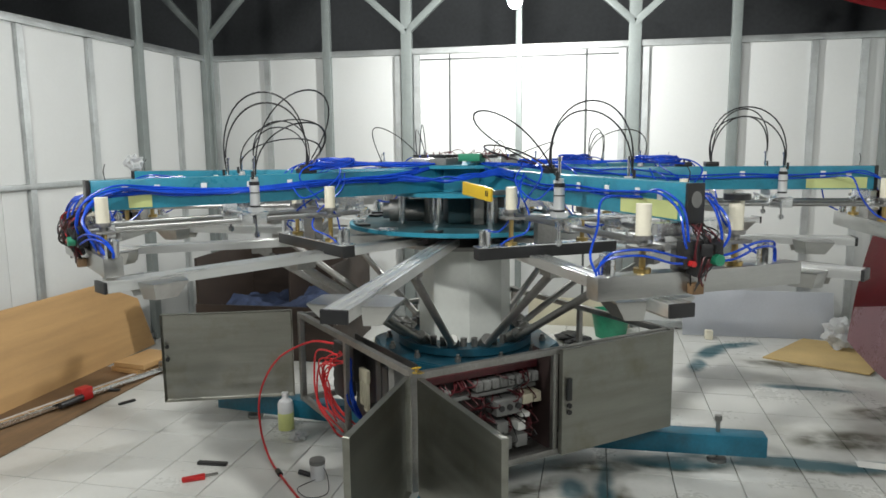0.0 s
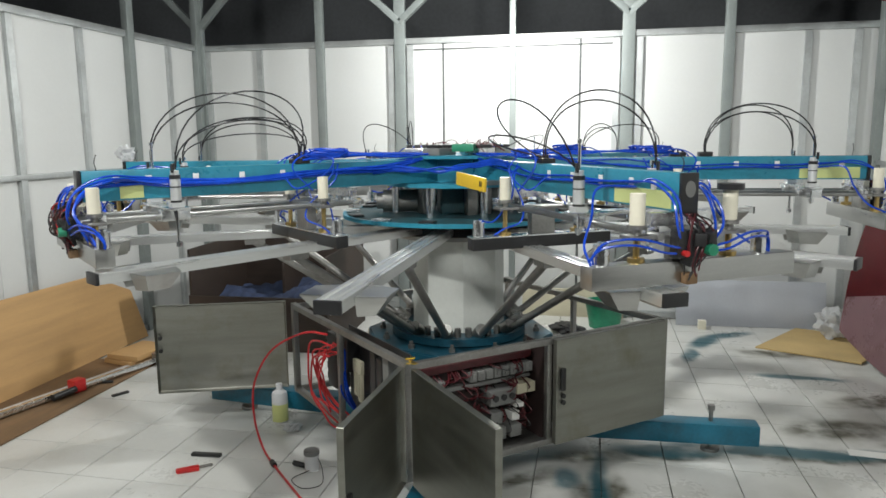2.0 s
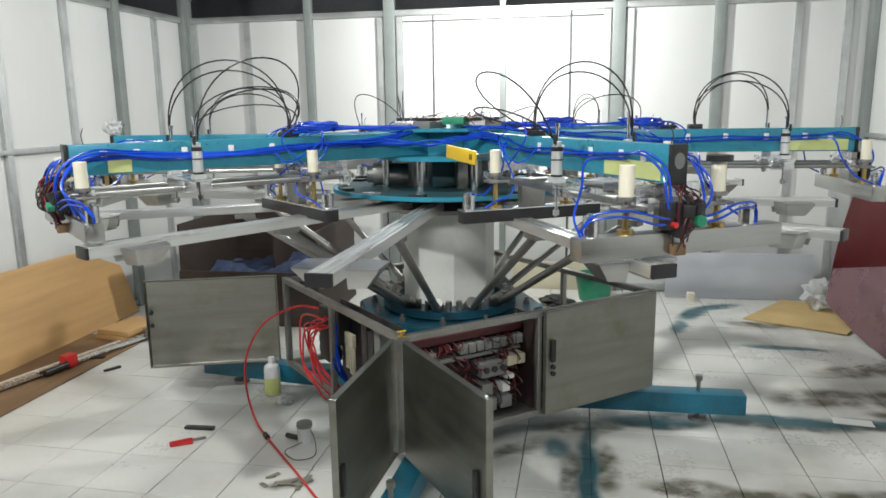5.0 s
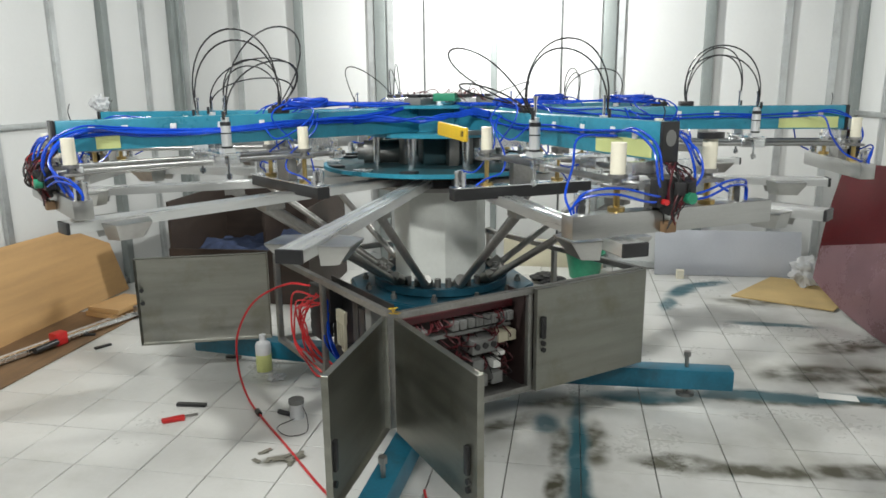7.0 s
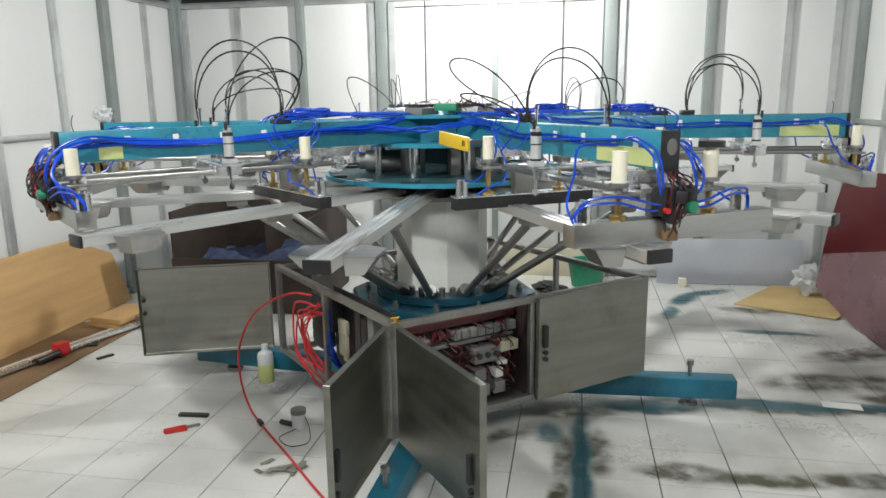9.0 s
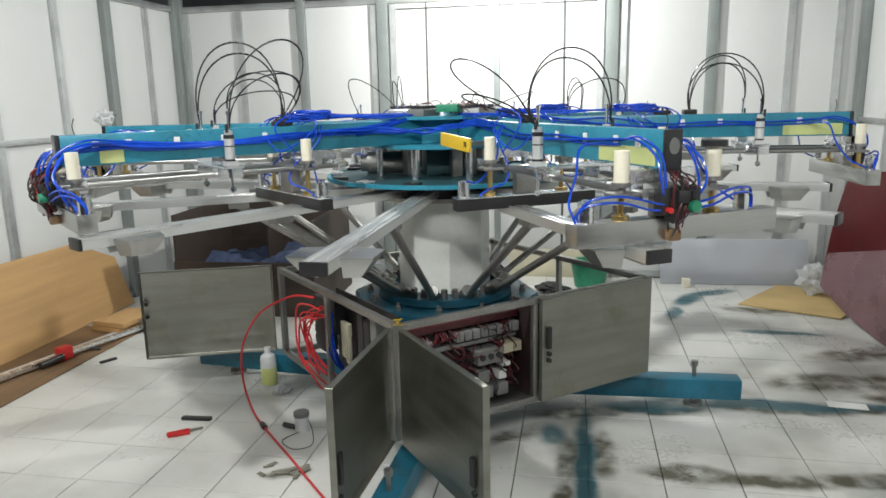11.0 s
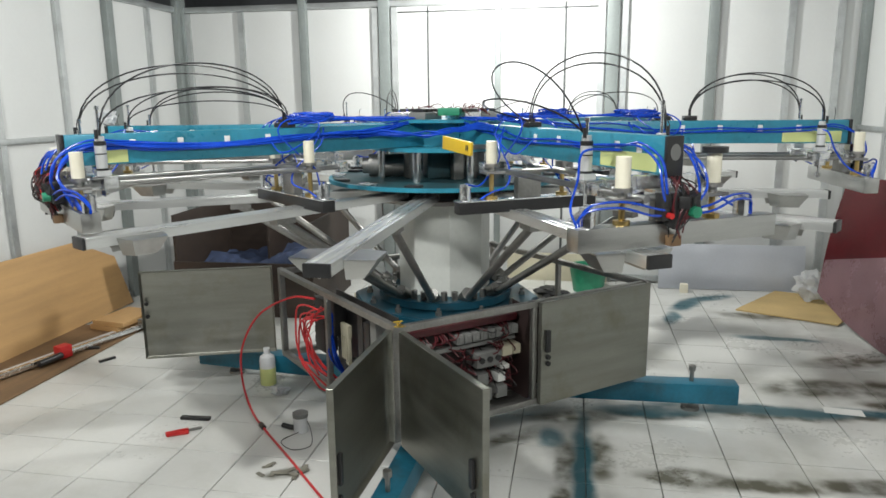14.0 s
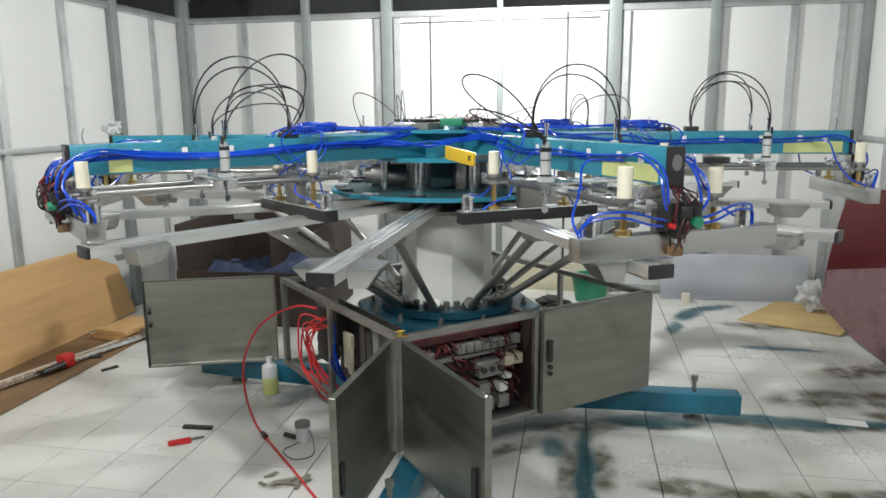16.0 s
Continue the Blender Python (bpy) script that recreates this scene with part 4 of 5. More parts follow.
# open doors on the front corner
for (hx, hy), (ox, oy), flip in (((-0.700, 2.520), (-0.735, 1.930), 1), ((-0.625, 2.515), (-0.238, 2.015), -1)):
    d = Vector((ox - hx, oy - hy))
    m = Matrix.Translation((hx, hy, 0)) @ Matrix.Rotation(math.atan2(d.y, d.x), 4, "Z")
    if flip < 0:
        m = m @ pose(0, -0.026, 0)
    dd = part("door", pan_door(B(), d.length, ZC0 + 0.004, ZC1 - 0.004, m), STEEL, cab, "open stainless door swung outwards")
    latch(dd, m, d.length - 0.055, -0.0005, 0.37)
    if flip > 0:
        part("handle", box(B(), d.length - 0.075, d.length - 0.05, 0.0042, 0.018, 0.32, 0.43, m, 0.004), BLACK_PL, dd)
        part("lock", rod(B(), m @ Vector((d.length - 0.055, 0.0042, 0.275)), m @ Vector((d.length - 0.055, 0.016, 0.275)), 0.012, 12), BLACK_PL, dd)
    for z in (ZC0 + 0.05, ZC1 - 0.05):
        part("hinge", rod(B(), (hx, hy + 0.006, z - 0.03), (hx, hy + 0.006, z + 0.03), 0.008, 10), STEEL_DULL, dd)
# open door of the left face, standing out from the left corner
hx, hy, ox, oy = -1.600, 3.505, -2.245, 3.275
d = Vector((ox - hx, oy - hy))
m = Matrix.Translation((hx, hy, 0)) @ Matrix.Rotation(math.atan2(d.y, d.x), 4, "Z")
d3 = part("door", pan_door(B(), d.length, ZC0 - 0.008, ZC1 - 0.008, m), STEEL, cab, "open stainless door with two lock holes")
for z in (0.43, 0.50):
    part("lock", rod(B(), m @ Vector((d.length - 0.03, 0.026, z)), m @ Vector((d.length - 0.03, 0.034, z)), 0.011, 12), BLACK_PL, d3)
# yellow tape at the front corner
for k in range(7):
    part("tape", box(B(), -0.024, 0.012, -0.004, 0.004, 0.0, 0.002, pose(-0.665 + random.uniform(-0.02, 0.02), 2.53 + random.uniform(-0.01, 0.01), ZC1 + 0.004 + 0.0035 * k, 0, random.uniform(-12, 8), random.uniform(0, 360))), BRASS if k % 3 else YELLOW, cab, "frayed yellow tape")
# electrical gear of the open right bay: back plate and what is fixed to it
part("partition", box(B(), LR / 2 - 0.004, LR / 2 + 0.002, 0.030, 0.169, ZC0 + 0.012, ZC1 - 0.03, FR), CAB_DARK, cab, "partition coloured dark brown for the cabinet's inner shade")
gear = part("back_plate", box(B(), 0.03, LR - 0.10, 0.17, 0.176, ZC0 + 0.012, 0.600, FR), CAB_DARK, cab, "mounting plate coloured dark brown for the cabinet's inner shade")
part("wire_duct", box(B(), 0.04, LR / 2 - 0.02, 0.11, 0.169, 0.575, 0.606, FR, 0.003), MAROON_WIRE, cab, "dark red slotted wire duct")
part("wire_duct", box(B(), 0.04, LR / 2 - 0.02, 0.12, 0.169, 0.482, 0.500, FR, 0.003), GREY_PL, cab)
for k in range(8):
    u = 0.335 + 0.041 * k
    b = part("breaker", box(B(), u, u + 0.034, 0.095, 0.169, 0.515, 0.557, FR, 0.003), GREY_PL, cab, "grey miniature circuit breaker")
    part("toggle", box(B(), u + 0.010, u + 0.024, 0.089, 0.0948, 0.525, 0.550, FR), GREY_PL, b)
for k in range(2):
    u = 0.12 + 0.05 * k
    part("relay", box(B(), u, u + 0.042, 0.09, 0.169, 0.505, 0.545, FR, 0.003), GREY_PL, cab)
tb = part("socket_block", box(B(), 0.425, 0.555, 0.075, 0.169, 0.395, 0.460, FR, 0.004), GREY_PL, cab, "pale grey block with three round sockets")
for k in range(3):
    u = 0.448 + 0.042 * k
    part("socket", rod(B(), FR @ Vector((u, 0.068, 0.43)), FR @ Vector((u, 0.0745, 0.43)), 0.014, 16), BLACK_PL, tb)
for u, w in ((0.565, 0.05), (0.62, 0.04)):
    part("relay", box(B(), u, u + w, 0.08, 0.169, 0.425, 0.470, FR, 0.003), CREAM, cab)
part("relay", box(B(), 0.545, 0.585, 0.09, 0.169, 0.305, 0.345, FR, 0.003), WHITE_PL, cab, "white plug-in relay")
part("relay", box(B(), 0.56, 0.60, 0.08, 0.169, 0.365, 0.385, FR, 0.003), WHITE_PL, cab)
for u, z in ((0.43, 0.31), (0.45, 0.235), (0.53, 0.235), (0.30, 0.32), (0.20, 0.36)):
    part("contactor", box(B(), u, u + 0.058, 0.08, 0.169, z, z + 0.055, FR, 0.004), GREY_PL, cab)
bm = B()
for k in range(90):
    u, z = random.uniform(0.06, 0.63), random.choice((0.58, 0.50, 0.46, 0.39, 0.36, 0.29))
    u2, z2 = min(0.64, max(0.05, u + random.uniform(-0.12, 0.12))), z - random.uniform(0.02, 0.12)
    p = [FR @ Vector((u, 0.15, z)), FR @ Vector(((u + u2) / 2 + random.uniform(-.02, .02), random.uniform(0.06, 0.10), (z + z2) / 2)), FR @ Vector((u2, 0.15, max(0.24, z2)))]
    tube(bm, curve_pts(p, 5), 0.003, 5)
tagged(part("wiring", bm, MAROON_WIRE, cab, "tangled dark red control wires"), kind="stuff")
bm = B()
for k in range(22):
    u, z = random.uniform(0.06, 0.63), random.choice((0.58, 0.48, 0.40, 0.34, 0.28))
    u2, z2 = min(0.64, max(0.05, u + random.uniform(-0.16, 0.16))), z - random.uniform(0.03, 0.14)
    p = [FR @ Vector((u, 0.15, z)), FR @ Vector(((u + u2) / 2, random.uniform(0.05, 0.10), (z + z2) / 2)), FR @ Vector((u2, 0.15, max(0.24, z2)))]
    tube(bm, curve_pts(p, 5), 0.0026, 5)
tagged(part("wiring", bm, BLACK, cab, "black control wires"), kind="stuff")
# pneumatic gear of the left face (x from the left corner to the front corner)
FL, LL = face(LC, F)
part("back_plate", box(B(), LL / 2 - 0.16, LL - 0.18, 0.115, 0.121, ZC0 + 0.03, ZC1 - 0.03, FL), BLACK_PL, cab, "dark mounting plate")
u = LL / 2 + 0.03
bm = box(B(), u, u + 0.080, 0.040, 0.060, 0.485, 0.545, FL, 0.004)
for k in range(2):
    x = u + 0.004 + 0.042 * k
    box(bm, x, x + 0.010, 0.040, 0.056, 0.385 - 0.02 * k, 0.486, FL, 0.002)
    box(bm, x + 0.022, x + 0.032, 0.040, 0.056, 0.385 - 0.02 * k, 0.486, FL, 0.002)
    box(bm, x, x + 0.032, 0.0405, 0.0555, 0.375 - 0.02 * k, 0.386 - 0.02 * k, FL, 0.002)
part("air_regulator", bm, IVORY_DIRTY, cab, "soiled ivory regulator bracket with two slots")
for k, (a, z0, z1, mt) in enumerate(((-0.10, 0.45, 0.63, BLACK_PL), (0.30, 0.42, 0.62, GREY_PL), (0.18, 0.30, 0.62, BLACK_PL), (0.24, 0.34, 0.60, BLACK_PL), (0.03, 0.24, 0.36, BLACK_PL))):
    part("control_box", box(B(), LL / 2 + a, LL / 2 + a + 0.052, 0.05, 0.1145, z0, z1, FL, 0.004), mt, cab)
part("valve_block", box(B(), LL / 2 - 0.28, LL / 2 - 0.17, 0.05, 0.12, 0.33, 0.60, FL, 0.004), BLACK_PL, cab)
for k in range(5):
    part("solenoid", box(B(), LL / 2 - 0.31, LL / 2 - 0.281, 0.06, 0.11, 0.35 + 0.05 * k, 0.385 + 0.05 * k, FL, 0.003), GREY_PL if k % 2 else BLACK_PL, cab)
bm = B()
for k in range(12):
    p = [FL @ Vector((LL / 2 - 0.10 + random.uniform(-.03, .03), 0.05, 0.36 + 0.02 * k)), FL @ Vector((LL / 2 - random.uniform(0, 0.06), random.uniform(0, 0.05), 0.38)), FL @ Vector((LL / 2 + random.uniform(-0.06, 0.02), 0.10, 0.24)), FL @ Vector((LL / 2 + 0.14, 0.16, 0.23))]
    tube(bm, curve_pts(p, 6), 0.004, 5)
tagged(part("hose_tangle", bm, HOSE_BLUE, cab, "tangled blue hoses"), kind="stuff")
for pts in ([(-0.02, 0.60), (-0.10, 0.61), (-0.20, 0.58), (-0.26, 0.48), (-0.24, 0.36), (-0.12, 0.30), (0.0, 0.24)],
            [(-0.04, 0.55), (-0.12, 0.54), (-0.18, 0.50), (-0.21, 0.40), (-0.20, 0.32), (-0.08, 0.32), (-0.04, 0.28)],
            [(-0.06, 0.58), (-0.09, 0.50), (-0.12, 0.42), (-0.10, 0.33), (-0.05, 0.30)],
            [(-0.24, 0.38), (-0.18, 0.31), (-0.10, 0.27), (-0.04, 0.22), (0.02, 0.215)]):
    p = [FL @ Vector((LL / 2 + a, -0.03 + 0.04 * math.sin(9 * a), z)) for a, z in pts]
    part("hose", tube(B(), curve_pts(p, 8), 0.0046, 8), HOSE_RED, cab, "red air hose")
bm = B()
for k in range(6):
    q = [random.uniform(-0.03, 0.03) for n in range(10)]
    p = [(-0.10 + q[0], 0.02, 0.56 + q[1]), (-0.20 + q[2], -0.02 + q[3], 0.50 + q[4]), (-0.24 + 2 * q[5], 0.0, 0.38 + q[6]), (-0.14 + q[7], 0.01 + q[8], 0.29 + 0.6 * q[9]), (-0.02 + q[2], 0.03, 0.25 + 0.5 * q[1]), (0.02, 0.06, 0.235)]
    tube(bm, curve_pts([FL @ Vector((LL / 2 + x, y, z)) for x, y, z in p], 6), 0.0042, 6)
tagged(part("hose_tangle", bm, HOSE_RED, cab, "tangled red air hoses"), kind="stuff")


# ---- loose things round the machine ----
hose_path = [(-1.20, 3.08, 0.62), (-1.33, 3.10, 0.615), (-1.50, 3.10, 0.52), (-1.62, 3.14, 0.33), (-1.63, 3.14, 0.15), (-1.545, 3.05, 0.035), (-1.42, 2.92, 0.008), (-1.20, 2.68, 0.008), (-0.93, 2.38, 0.008),
             (-0.72, 2.18, 0.008), (-0.56, 2.12, 0.008), (-0.47, 2.24, 0.008), (-0.52, 2.42, 0.008)]
long_hose = thing("supply_hose", "long red air supply hose trailing over the tiles", "hose")
part("hose", tube(B(), curve_pts(hose_path, 10), 0.0054, 8), HOSE_RED, long_hose)
bm = rod(B(), (-1.46, 2.965, 0.012), (-1.43, 2.93, 0.012), 0.013, 10)
part("coupling", bm, BLACK_PL, long_hose)

bottle = thing("plastic_bottle", "cloudy plastic bottle half full of yellow-green fluid", "bottle", pose(-1.64, 3.46, 0))
bm = B()
prof = [(0.0, 0.0), (0.040, 0.0), (0.043, 0.006), (0.043, 0.15), (0.038, 0.168), (0.018, 0.182), (0.016, 0.198), (0.0, 0.198)]
rings = [[bm.verts.new((r * math.cos(6.2832 * k / 20), r * math.sin(6.2832 * k / 20), z)) for k in range(20)] for r, z in prof[1:-1]]
for a, b in zip(rings, rings[1:]):
    for k in range(20):
        bm.faces.new((a[k], a[(k + 1) % 20], b[(k + 1) % 20], b[k]))
bm.faces.new(rings[0][::-1])
bm.faces.new(rings[-1])
part("body", bm, FILM, bottle)
part("fluid_level", rod(B(), (0, 0, 0.008), (0, 0, 0.105), 0.0436, 20), LIQUID, bottle, "yellow-green fluid behind cloudy plastic")
part("cap", rod(B(), (0, 0, 0.1985), (0, 0, 0.215), 0.018, 16), FILM, bottle)
rag = B()
bmesh.ops.create_icosphere(rag, subdivisions=3, radius=0.06)
for v in rag.verts:
    v.co *= 0.7 + 0.6 * noise.noise(v.co * 40)
    v.co.z = max(0.0, v.co.z * 0.5 + 0.012)
ob = part("rag", rag, FILM)
ob.location = (-1.53, 3.36, 0)
tagged(ob, "crumpled white rag beside the bottle", "rag")

jar = thing("filter_jar", "small clear filter bowl with black fittings and wire", "jar", pose(-1.25, 2.95, 0))
part("bowl", rod(B(), (0, 0, 0.0), (0, 0, 0.075), 0.034, 18), FILM, jar)
part("collar", rod(B(), (0, 0, 0.0755), (0, 0, 0.095), 0.037, 18), GREY_PL, jar)
part("fitting", rod(B(), (-0.10, 0.02, 0.014), (-0.035, 0.0, 0.014), 0.012, 10), BLACK_PL, jar)
part("wire", tube(B(), curve_pts([(0.0, -0.035, 0.01), (-0.05, -0.12, 0.004), (0.03, -0.19, 0.004), (0.10, -0.14, 0.004), (0.07, -0.05, 0.03), (0.03, 0.0, 0.06)], 8), 0.002, 5), BLACK, jar)

bar = thing("flat_bar", "short black flat bar lying on the tiles", "bar", pose(-1.815, 2.985, 0.0, 0, 0, 4))
part("bar", box(B(), -0.075, 0.075, -0.014, 0.014, 0.001, 0.016, None, 0.003), BLACK_PL, bar)
cutter = thing("hose_cutter", "red-handled hose cutter lying on the tiles", "tool", pose(-1.795, 2.845, 0, 0, 0, 38))
part("handle", box(B(), -0.085, 0.02, -0.010, 0.010, 0.001, 0.020, None, 0.005), RED, cutter)
part("handle", box(B(), -0.080, 0.02, -0.028, -0.014, 0.001, 0.018, pose(0, 0, 0, 0, 0, -7), 0.005), RED, cutter)
part("jaw", box(B(), 0.0205, 0.08, -0.006, 0.006, 0.004, 0.014, None, 0.002), STEEL_DULL, cutter)
bits = B()
for k in range(16):
    x, y = -1.17 + random.uniform(-0.10, 0.08), 2.57 + random.uniform(-0.04, 0.05)
    box(bits, -0.022, 0.022, -0.010, 0.010, 0.001, 0.002, pose(x, y, 0.0006 * k, 0, 0, random.uniform(0, 180)))
tagged(part("scraps", bits, SMEAR), "dark scraps and shavings on the tiles", "scraps", kind="stuff")
loose = B()
box(loose, -0.09, 0.09, -0.035, 0.035, 0.0012, 0.004, pose(1.35, 3.58, 0, 0, 0, -6))
tagged(part("paper_slip", loose, WHITE_PL), "white paper slip lying over the overspray", "paper")

# left side: plywood, boards, pipe
ply = thing("plywood_sheet", "tan plywood sheet leaning against the panelled wall", "board", pose(-3.375, 0, 0.012, 0, -9, 0))
bm = B()
shape = [(2.1, 0.0), (4.83, 0.0), (4.74, 0.39), (4.35, 0.575), (2.1, 0.60)]
lo = [bm.verts.new((-0.012, y, z)) for y, z in shape]
hi = [bm.verts.new((0.0, y, z)) for y, z in shape]
bm.faces.new(lo)
bm.faces.new(hi[::-1])
for i in range(5):
    bm.faces.new((lo[i], hi[i], hi[(i + 1) % 5], lo[(i + 1) % 5]))
part("sheet", bm, WOOD, ply)
for k in range(2):
    w = thing("wood_offcut", "light wooden offcut lying beside the plywood", "board", pose(-3.10 + 0.02 * k, 4.30, 0.014 + 0.036 * k, 0, 0, -14 + 6 * k), group="wooden offcuts")
    part("board", box(B(), -0.13, 0.13, -0.17, 0.17, 0.0, 0.034, None, 0.003), WOOD, w)
mat_b = part("floor_board", box(B(), -3.48, -2.915, 1.9, 4.25, 0.001, 0.012, None, 0.002), MAT_BROWN)
tagged(mat_b, "brown hardboard strip lying along the wall", "board")
strip = part("foam_strip", box(B(), -0.055, 0.055, -1.0, 0.75, 0.0, 0.012, pose(-3.17, 3.45, 0.013, 0, 0, -14), 0.003), FILM)
tagged(strip, "white foam strip lying beside the plywood", "strip")
pipe = thing("clamp_bar", "long aluminium bar clamp with a red jaw on the floor", "clamp", pose(-3.07, 3.56, 0.026, 0, 0, -15))
part("bar", box(B(), -0.016, 0.016, -1.2, 0.72, 0.0, 0.03, None, 0.004), ALU, pipe)
part("jaw", box(B(), -0.035, 0.035, 0.03, 0.11, -0.008, 0.07, None, 0.008), RED, pipe, "red clamp jaw")
part("grip", rod(B(), (0.045, -0.12, 0.02), (0.04, 0.03, 0.025), 0.020, 12), BLACK_PL, pipe)
part("end_stop", box(B(), -0.03, 0.05, 0.66, 0.76, -0.008, 0.06, None, 0.006), STEEL_DULL, pipe)
for x, y, a in ((-2.99, 3.80, 20), (-2.78, 3.66, 60)):
    o = part("metal_scrap", box(B(), -0.05, 0.05, -0.012, 0.012, 0.0, 0.012, None, 0.002), BLACK_PL)
    o.matrix_basis = pose(x, y, 0.0125 if x < -2.9 else 0.001, 0, 0, a)
    tagged(o, "small dark metal scrap on the floor", "scrap", "metal scraps")

# crate with cloth behind the machine
crate = thing("wooden_crate", "dark brown open crate filled with blue-grey cloth", "crate", pose(-2.36, 5.12, 0, 0, 0, 2))
for n, (x0, x1, y0, y1, h) in enumerate(((-0.53, 0.53, 0.46, 0.48, 0.74), (-0.53, 0.53, -0.48, -0.46, 0.40), (-0.53, -0.51, -0.46, 0.46, 0.74), (0.51, 0.53, -0.46, 0.46, 0.70))):
    part("side", box(B(), x0, x1, y0, y1, 0.0, h, None, 0.002), WOOD_DARK, crate)
part("bottom", box(B(), -0.51, 0.51, -0.46, 0.46, 0.01, 0.03), WOOD_DARK, crate)
part("divider", box(B(), -0.02, 0.0, 0.05, 0.46, 0.03, 0.70, None, 0.002), WOOD_DARK, crate)
bm = B()
g = []
for j in range(29):
    row = []
    for i in range(41):
        x, y = -0.50 + 1.00 * i / 40, -0.45 + 0.90 * j / 28
        p = Vector((x * 3.2, y * 3.2, 0))
        z = 0.30 + 0.10 * noise.noise(p) + 0.055 * abs(noise.noise(p * 2.7)) + 0.02 * noise.noise(p * 7)
        row.append(bm.verts.new((x, y, z)))
    g.append(row)
for a, b in zip(g, g[1:]):
    for i in range(40):
        bm.faces.new((a[i], a[i + 1], b[i + 1], b[i]))
heap = part("cloth", bm, CLOTH)
heap.matrix_basis = pose(-2.36, 5.12, 0, 0, 0, 2)
tagged(heap, "crumpled blue-grey cloth in the crate", "cloth")

# back right: laminate sheet, cardboard, film, bucket, maroon sheet
sheet = thing("laminate_sheet", "long grey laminate sheet leaning against the wall", "board", pose(1.28, 5.90, 0.004, -12, 0, 2))
part("sheet", box(B(), -0.57, 0.57, 0.0, 0.010, 0.0, 0.37, None, 0.002), GREYSHEET, sheet)
block = part("foot_block", box(B(), -0.03, 0.03, -0.03, 0.03, 0.0, 0.07, None, 0.006), KNOB)
block.location = (0.90, 5.80, 0)
tagged(block, "small pale block standing before the laminate sheet", "block")
bm = prism(B(), [(1.20, 5.32), (1.80, 5.02), (1.86, 5.10), (1.92, 5.74), (1.62, 5.90)], 0.002, 0.012)
for v in bm.verts:
    v.co.z += 0.03 * max(0.0, v.co.x - 1.6)
tagged(part("cardboard", bm, CARD), "flattened brown cardboard lying on the tiles", "cardboard")


def crumple(name, label, centre, r, squash, mat, seed):
    bm = B()
    bmesh.ops.create_icosphere(bm, subdivisions=4, radius=r)
    for v in bm.verts:
        p = v.co * (2.2 / r)
        f = 0.75 + 0.45 * noise.noise(p + Vector((seed, 0, 0))) + 0.22 * abs(noise.noise(p * 2.6)) - 0.1 * abs(noise.noise(p * 6))
        v.co *= f
        v.co.z = max(0.0, v.co.z * squash + r * squash * 0.8)
    ob = part(name, bm, mat)
    ob.location = centre
    return tagged(ob, label, name.replace("_", " "))


crumple("plastic_film", "crumpled clear plastic film on the floor", (1.80, 5.62, 0.02), 0.15, 0.9, FILM_CLEAR, 3)
crumple("dark_cloth", "dark cloth dropped on the tiles", (-0.15, 5.55, 0.0), 0.15, 0.25, BLACK, 8)
crumple("cream_cloth", "cream cloth lying behind the machine", (-1.45, 5.0, 0.0), 0.24, 0.3, CREAM, 5)
crumple("plastic_film", "clear plastic bag on the far beam end", (CX + 1.62 * math.cos(radians(-166)), CY + 1.62 * math.sin(radians(-166)), 1.436), 0.05, 0.9, FILM_CLEAR, 11)
bucket = thing("bucket", "green plastic bucket beside the back wall", "bucket", pose(0.14, 5.75, 0))
bm = B()
rings = [[bm.verts.new((r * math.cos(6.2832 * k / 28), r * math.sin(6.2832 * k / 28), z)) for k in range(28)] for r, z in ((0.12, 0), (0.155, 0.20), (0.165, 0.20), (0.165, 0.21), (0.152, 0.21), (0.117, 0.006))]
for a, b in zip(rings, rings[1:]):
    for k in range(28):
        bm.faces.new((a[k], a[(k + 1) % 28], b[(k + 1) % 28], b[k]))
bm.faces.new(rings[0][::-1])
bm.faces.new(rings[-1])
part("shell", bm, GREEN, bucket)
base_b = part("cream_board", box(B(), -0.55, 0.30, 6.02, 6.045, 0.0, 0.24, None, 0.003), CREAM)
tagged(base_b, "cream board standing against the back wall", "board")
bm = B()
c00, c10, c01, c11 = Vector((1.93, 4.35, 0.0)), Vector((1.76, 5.34, 0.24)), Vector((2.01, 4.25, 1.06)), Vector((1.93, 5.47, 0.98))
g = []
for j in range(17):
    row = []
    for i in range(17):
        u, v = i / 16, j / 16
        p = c00 * (1 - u) * (1 - v) + c10 * u * (1 - v) + c01 * (1 - u) * v + c11 * u * v
        p.x -= 0.02 * math.sin(math.pi * v) * (0.4 + 0.6 * u)
        p.z -= 0.20 * u * (1 - u) * (1 - v)
        row.append(bm.verts.new(p))
    g.append(row)
for a, b in zip(g, g[1:]):
    for i in range(16):
        bm.faces.new((a[i], a[i + 1], b[i + 1], b[i]))
bmesh.ops.solidify(bm, geom=bm.faces[:], thickness=0.004)
tagged(part("maroon_sheet", bm, MAROON), "glossy maroon plastic sheet bowed against the wall", "sheet")
# added layer: the sheet's lighter lower reflection, modelled as a mauve surface
bm = B()
g = []
for j in range(13):
    row = []
    for i in range(17):
        u, v = i / 16, j / 12
        p = Vector((1.90, 4.30, 0.004)) * (1 - u) * (1 - v) + Vector((1.735, 5.30, 0.17)) * u * (1 - v) + Vector((1.95, 4.28, 0.66)) * (1 - u) * v + Vector((1.775, 5.33, 0.40)) * u * v
        p.x -= 0.03 * math.sin(math.pi * v) * (1 - u) + 0.008 * noise.noise(p * 6)
        p.z -= 0.16 * u * (1 - u) * (1 - v)
        p.z = max(p.z, 0.004)
        row.append(bm.verts.new(p))
    g.append(row)
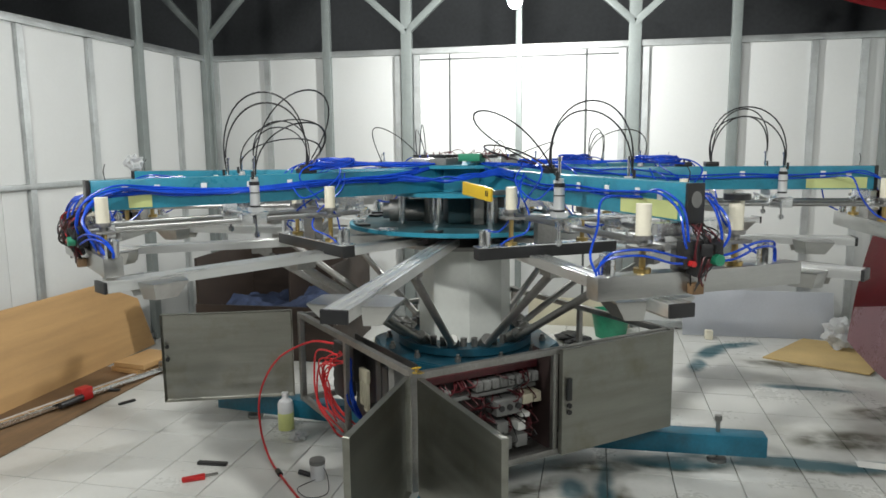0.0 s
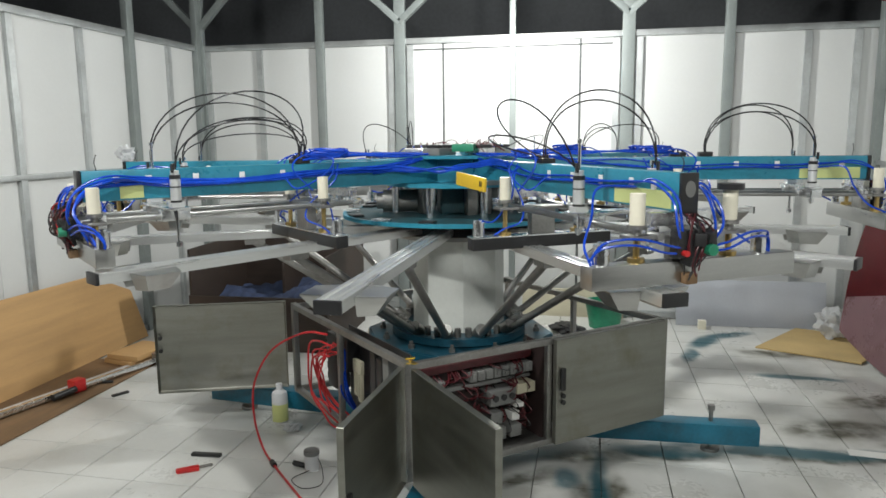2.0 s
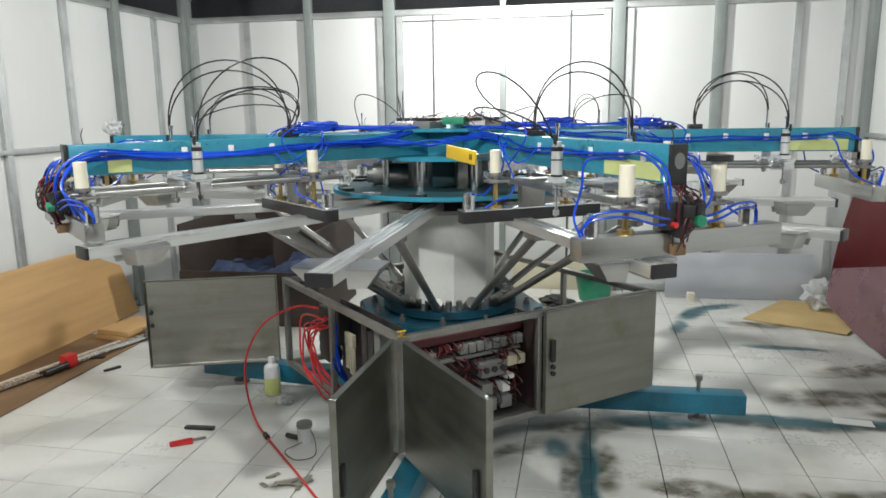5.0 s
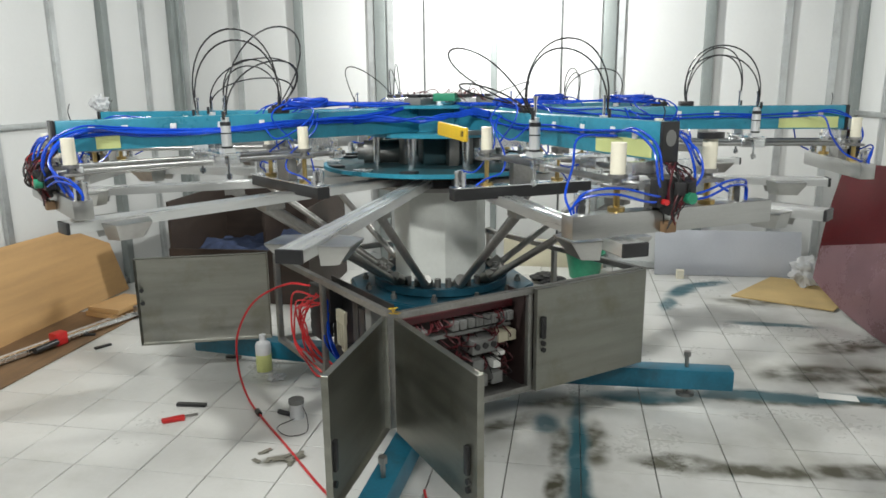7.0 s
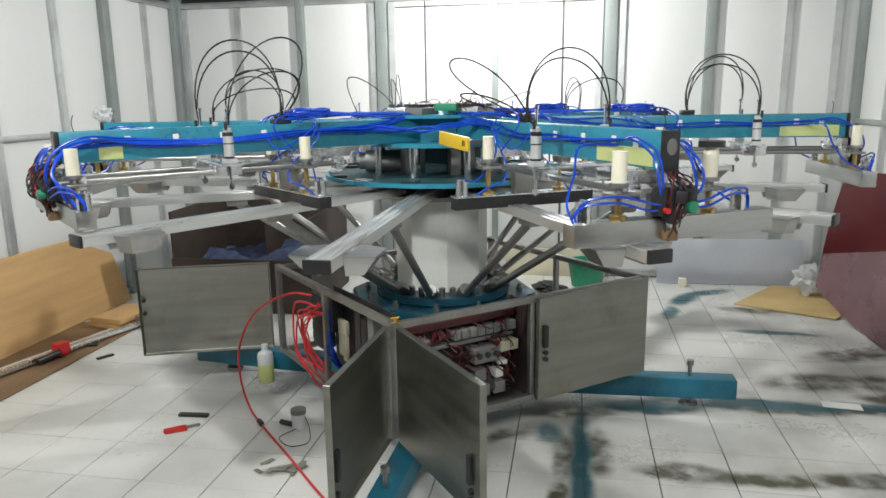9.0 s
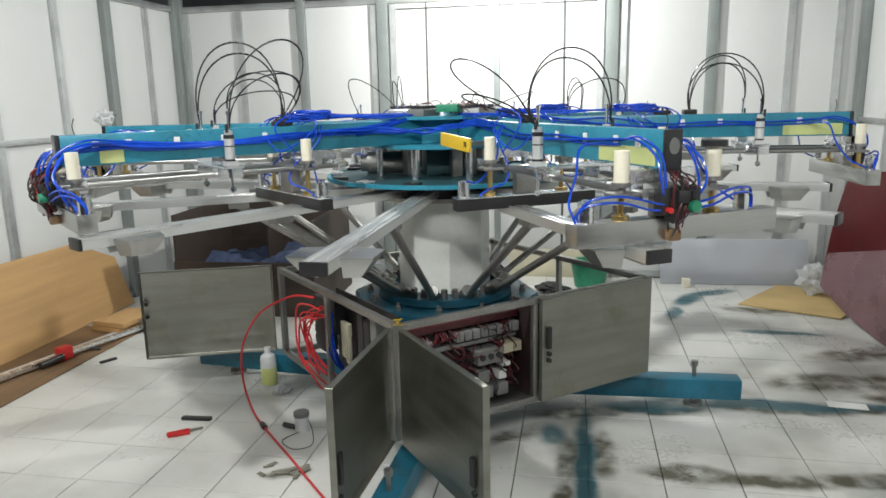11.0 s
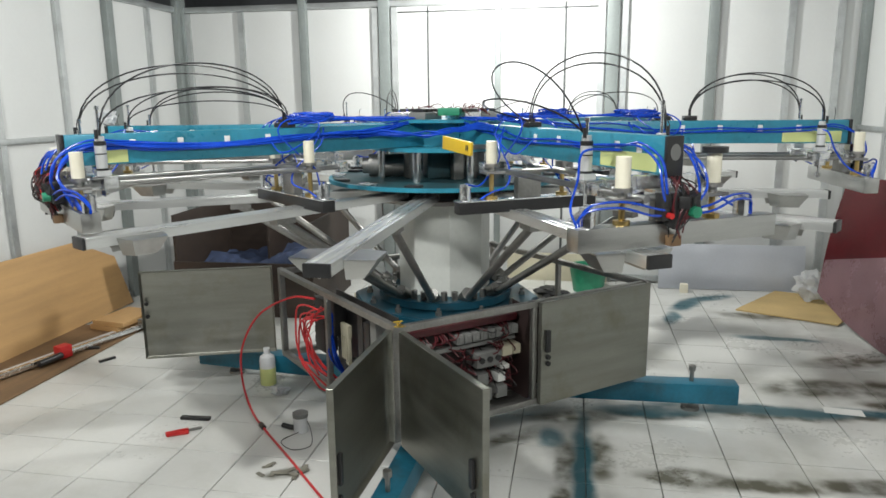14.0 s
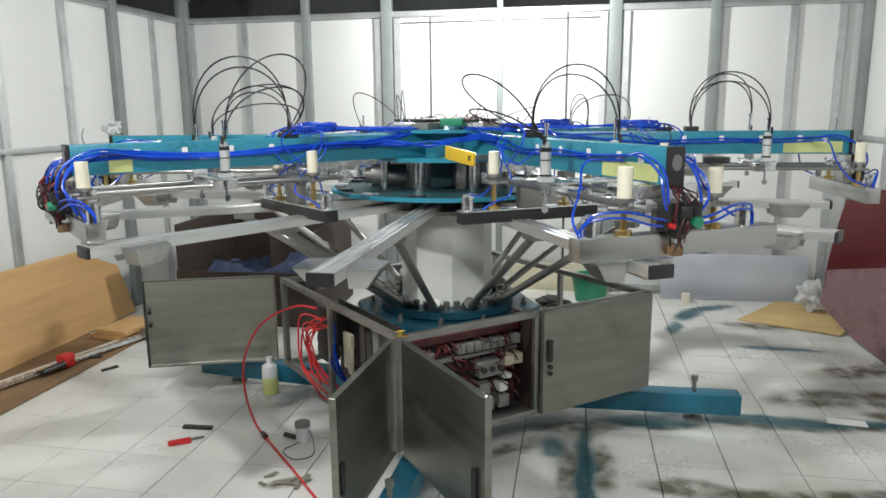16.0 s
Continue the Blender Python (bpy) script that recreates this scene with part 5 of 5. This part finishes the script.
for a, b in zip(g, g[1:]):
    for i in range(16):
        bm.faces.new((a[i], a[i + 1], b[i + 1], b[i]))
bmesh.ops.solidify(bm, geom=bm.faces[:], thickness=0.003)
tagged(part("mauve_film", bm, MAUVE), "added mauve layer for the pale reflection on the maroon sheet", "film")


# ---- floor tiles ----
GX, GY, TS = -0.221, 2.692, 0.30
floor = thing("floor", "white glazed square floor tiles with grey joints and paint stains", "floor", kind="structure")
bm = B()
h = TS / 2 - 0.0022
box(bm, -h, h, -h, h, -0.012, 0.0)
top = [e for e in bm.edges if all(v.co.z > -0.001 for v in e.verts)]
bmesh.ops.bevel(bm, geom=top, offset=0.0015, segments=1, affect="EDGES")
tile_mesh = mesh_of("tile", bm, TILE, smooth=False)
near, far = [], []
for i in range(-12, 9):
    for j in range(-18, 13):
        x, y = GX + (i + 0.5) * TS, GY + (j + 0.5) * TS
        if X0 - 0.1 < x < X1 + 0.1 and Y0 - 0.1 < y < Y1 + 0.1:
            (near if y > 1.75 else far).append((x, y))
near.sort(key=lambda p: (p[0] + 0.3) ** 2 + (p[1] - 3.0) ** 2)
far += near[300:]
for x, y in near[:300]:
    o = new("tile", tile_mesh)
    o.parent = floor
    o.location = (x, y, random.uniform(-0.0006, 0.0006))
verts, faces = [], []
base_v = [v.co.copy() for v in tile_mesh.vertices]
base_f = [tuple(p.vertices) for p in tile_mesh.polygons]
for x, y in far:
    k = len(verts)
    verts += [(v.x + x, v.y + y, v.z) for v in base_v]
    faces += [tuple(k + q for q in f) for f in base_f]
me = bpy.data.meshes.new("outer_tiles")
me.from_pydata(verts, [], faces)
me.materials.append(TILE)
rest_tiles = new("outer_tiles", me)
rest_tiles.parent = floor
tagged(rest_tiles, kind="stuff")


# ---- movement ----
STROKE = [(0.0, 0), (1.2, 0), (1.5, 0.17), (1.8, 0.40), (2.1, 0.68), (2.4, 0.965), (2.55, 1), (4.15, 1), (4.4, 0.86), (4.7, 0.62), (5.0, 0.32), (5.3, 0.05), (5.45, 0),
          (11.9, 0), (12.1, 0.11), (12.3, 0.26), (12.5, 0.42), (12.8, 0.68), (13.1, 0.96), (13.25, 1), (14.7, 1), (14.9, 0.87), (15.2, 0.63), (15.5, 0.40), (15.8, 0.19), (16.0, 0.10)]
TURN = [(0.0, 0), (6.75, 0), (7.0, -1.9), (7.2, -4.8), (7.4, -8.2), (7.6, -11.9), (7.8, -15.4), (8.0, -18.4), (8.2, -21.1), (8.4, -23.7), (8.6, -26.1), (8.8, -28.2), (9.0, -29.6), (9.2, -30), (16.0, -30)]
ROD_DROP = [(0.0, 0), (1.3, 0), (1.6, -0.045), (3.8, -0.045), (4.1, 0.02), (5.0, 0.02), (5.4, 0), (11.9, 0), (12.2, -0.045), (13.6, -0.045), (13.9, 0.03), (15.6, 0.03), (16.0, 0.01)]


def motions():
    walk(carousel, [(t, HUB @ pose(0, 0, 0, 0, 0, -90.6 + a)) for t, a in TURN])
    for i, c in enumerate(carriages):
        rest, stroke = HEADS[i][3:5]
        walk(c, [(t, heads[i][1] @ pose(rest + stroke * s, 0, 0)) for t, s in STROKE])
        for n, o in enumerate(o for o in c.children if o.name.startswith("piston_rod")):
            walk(o, [(t, pose(0, 0, z if n else -0.6 * z)) for t, z in ROD_DROP])
    for hose, i, k, segs in hose_sets:
        table = [(t, loop_frames(i, k, s)) for t, s in STROKE]
        for j, o in enumerate(segs):
            walk(o, [(t, f[j][0]) for t, f in table])


motions()
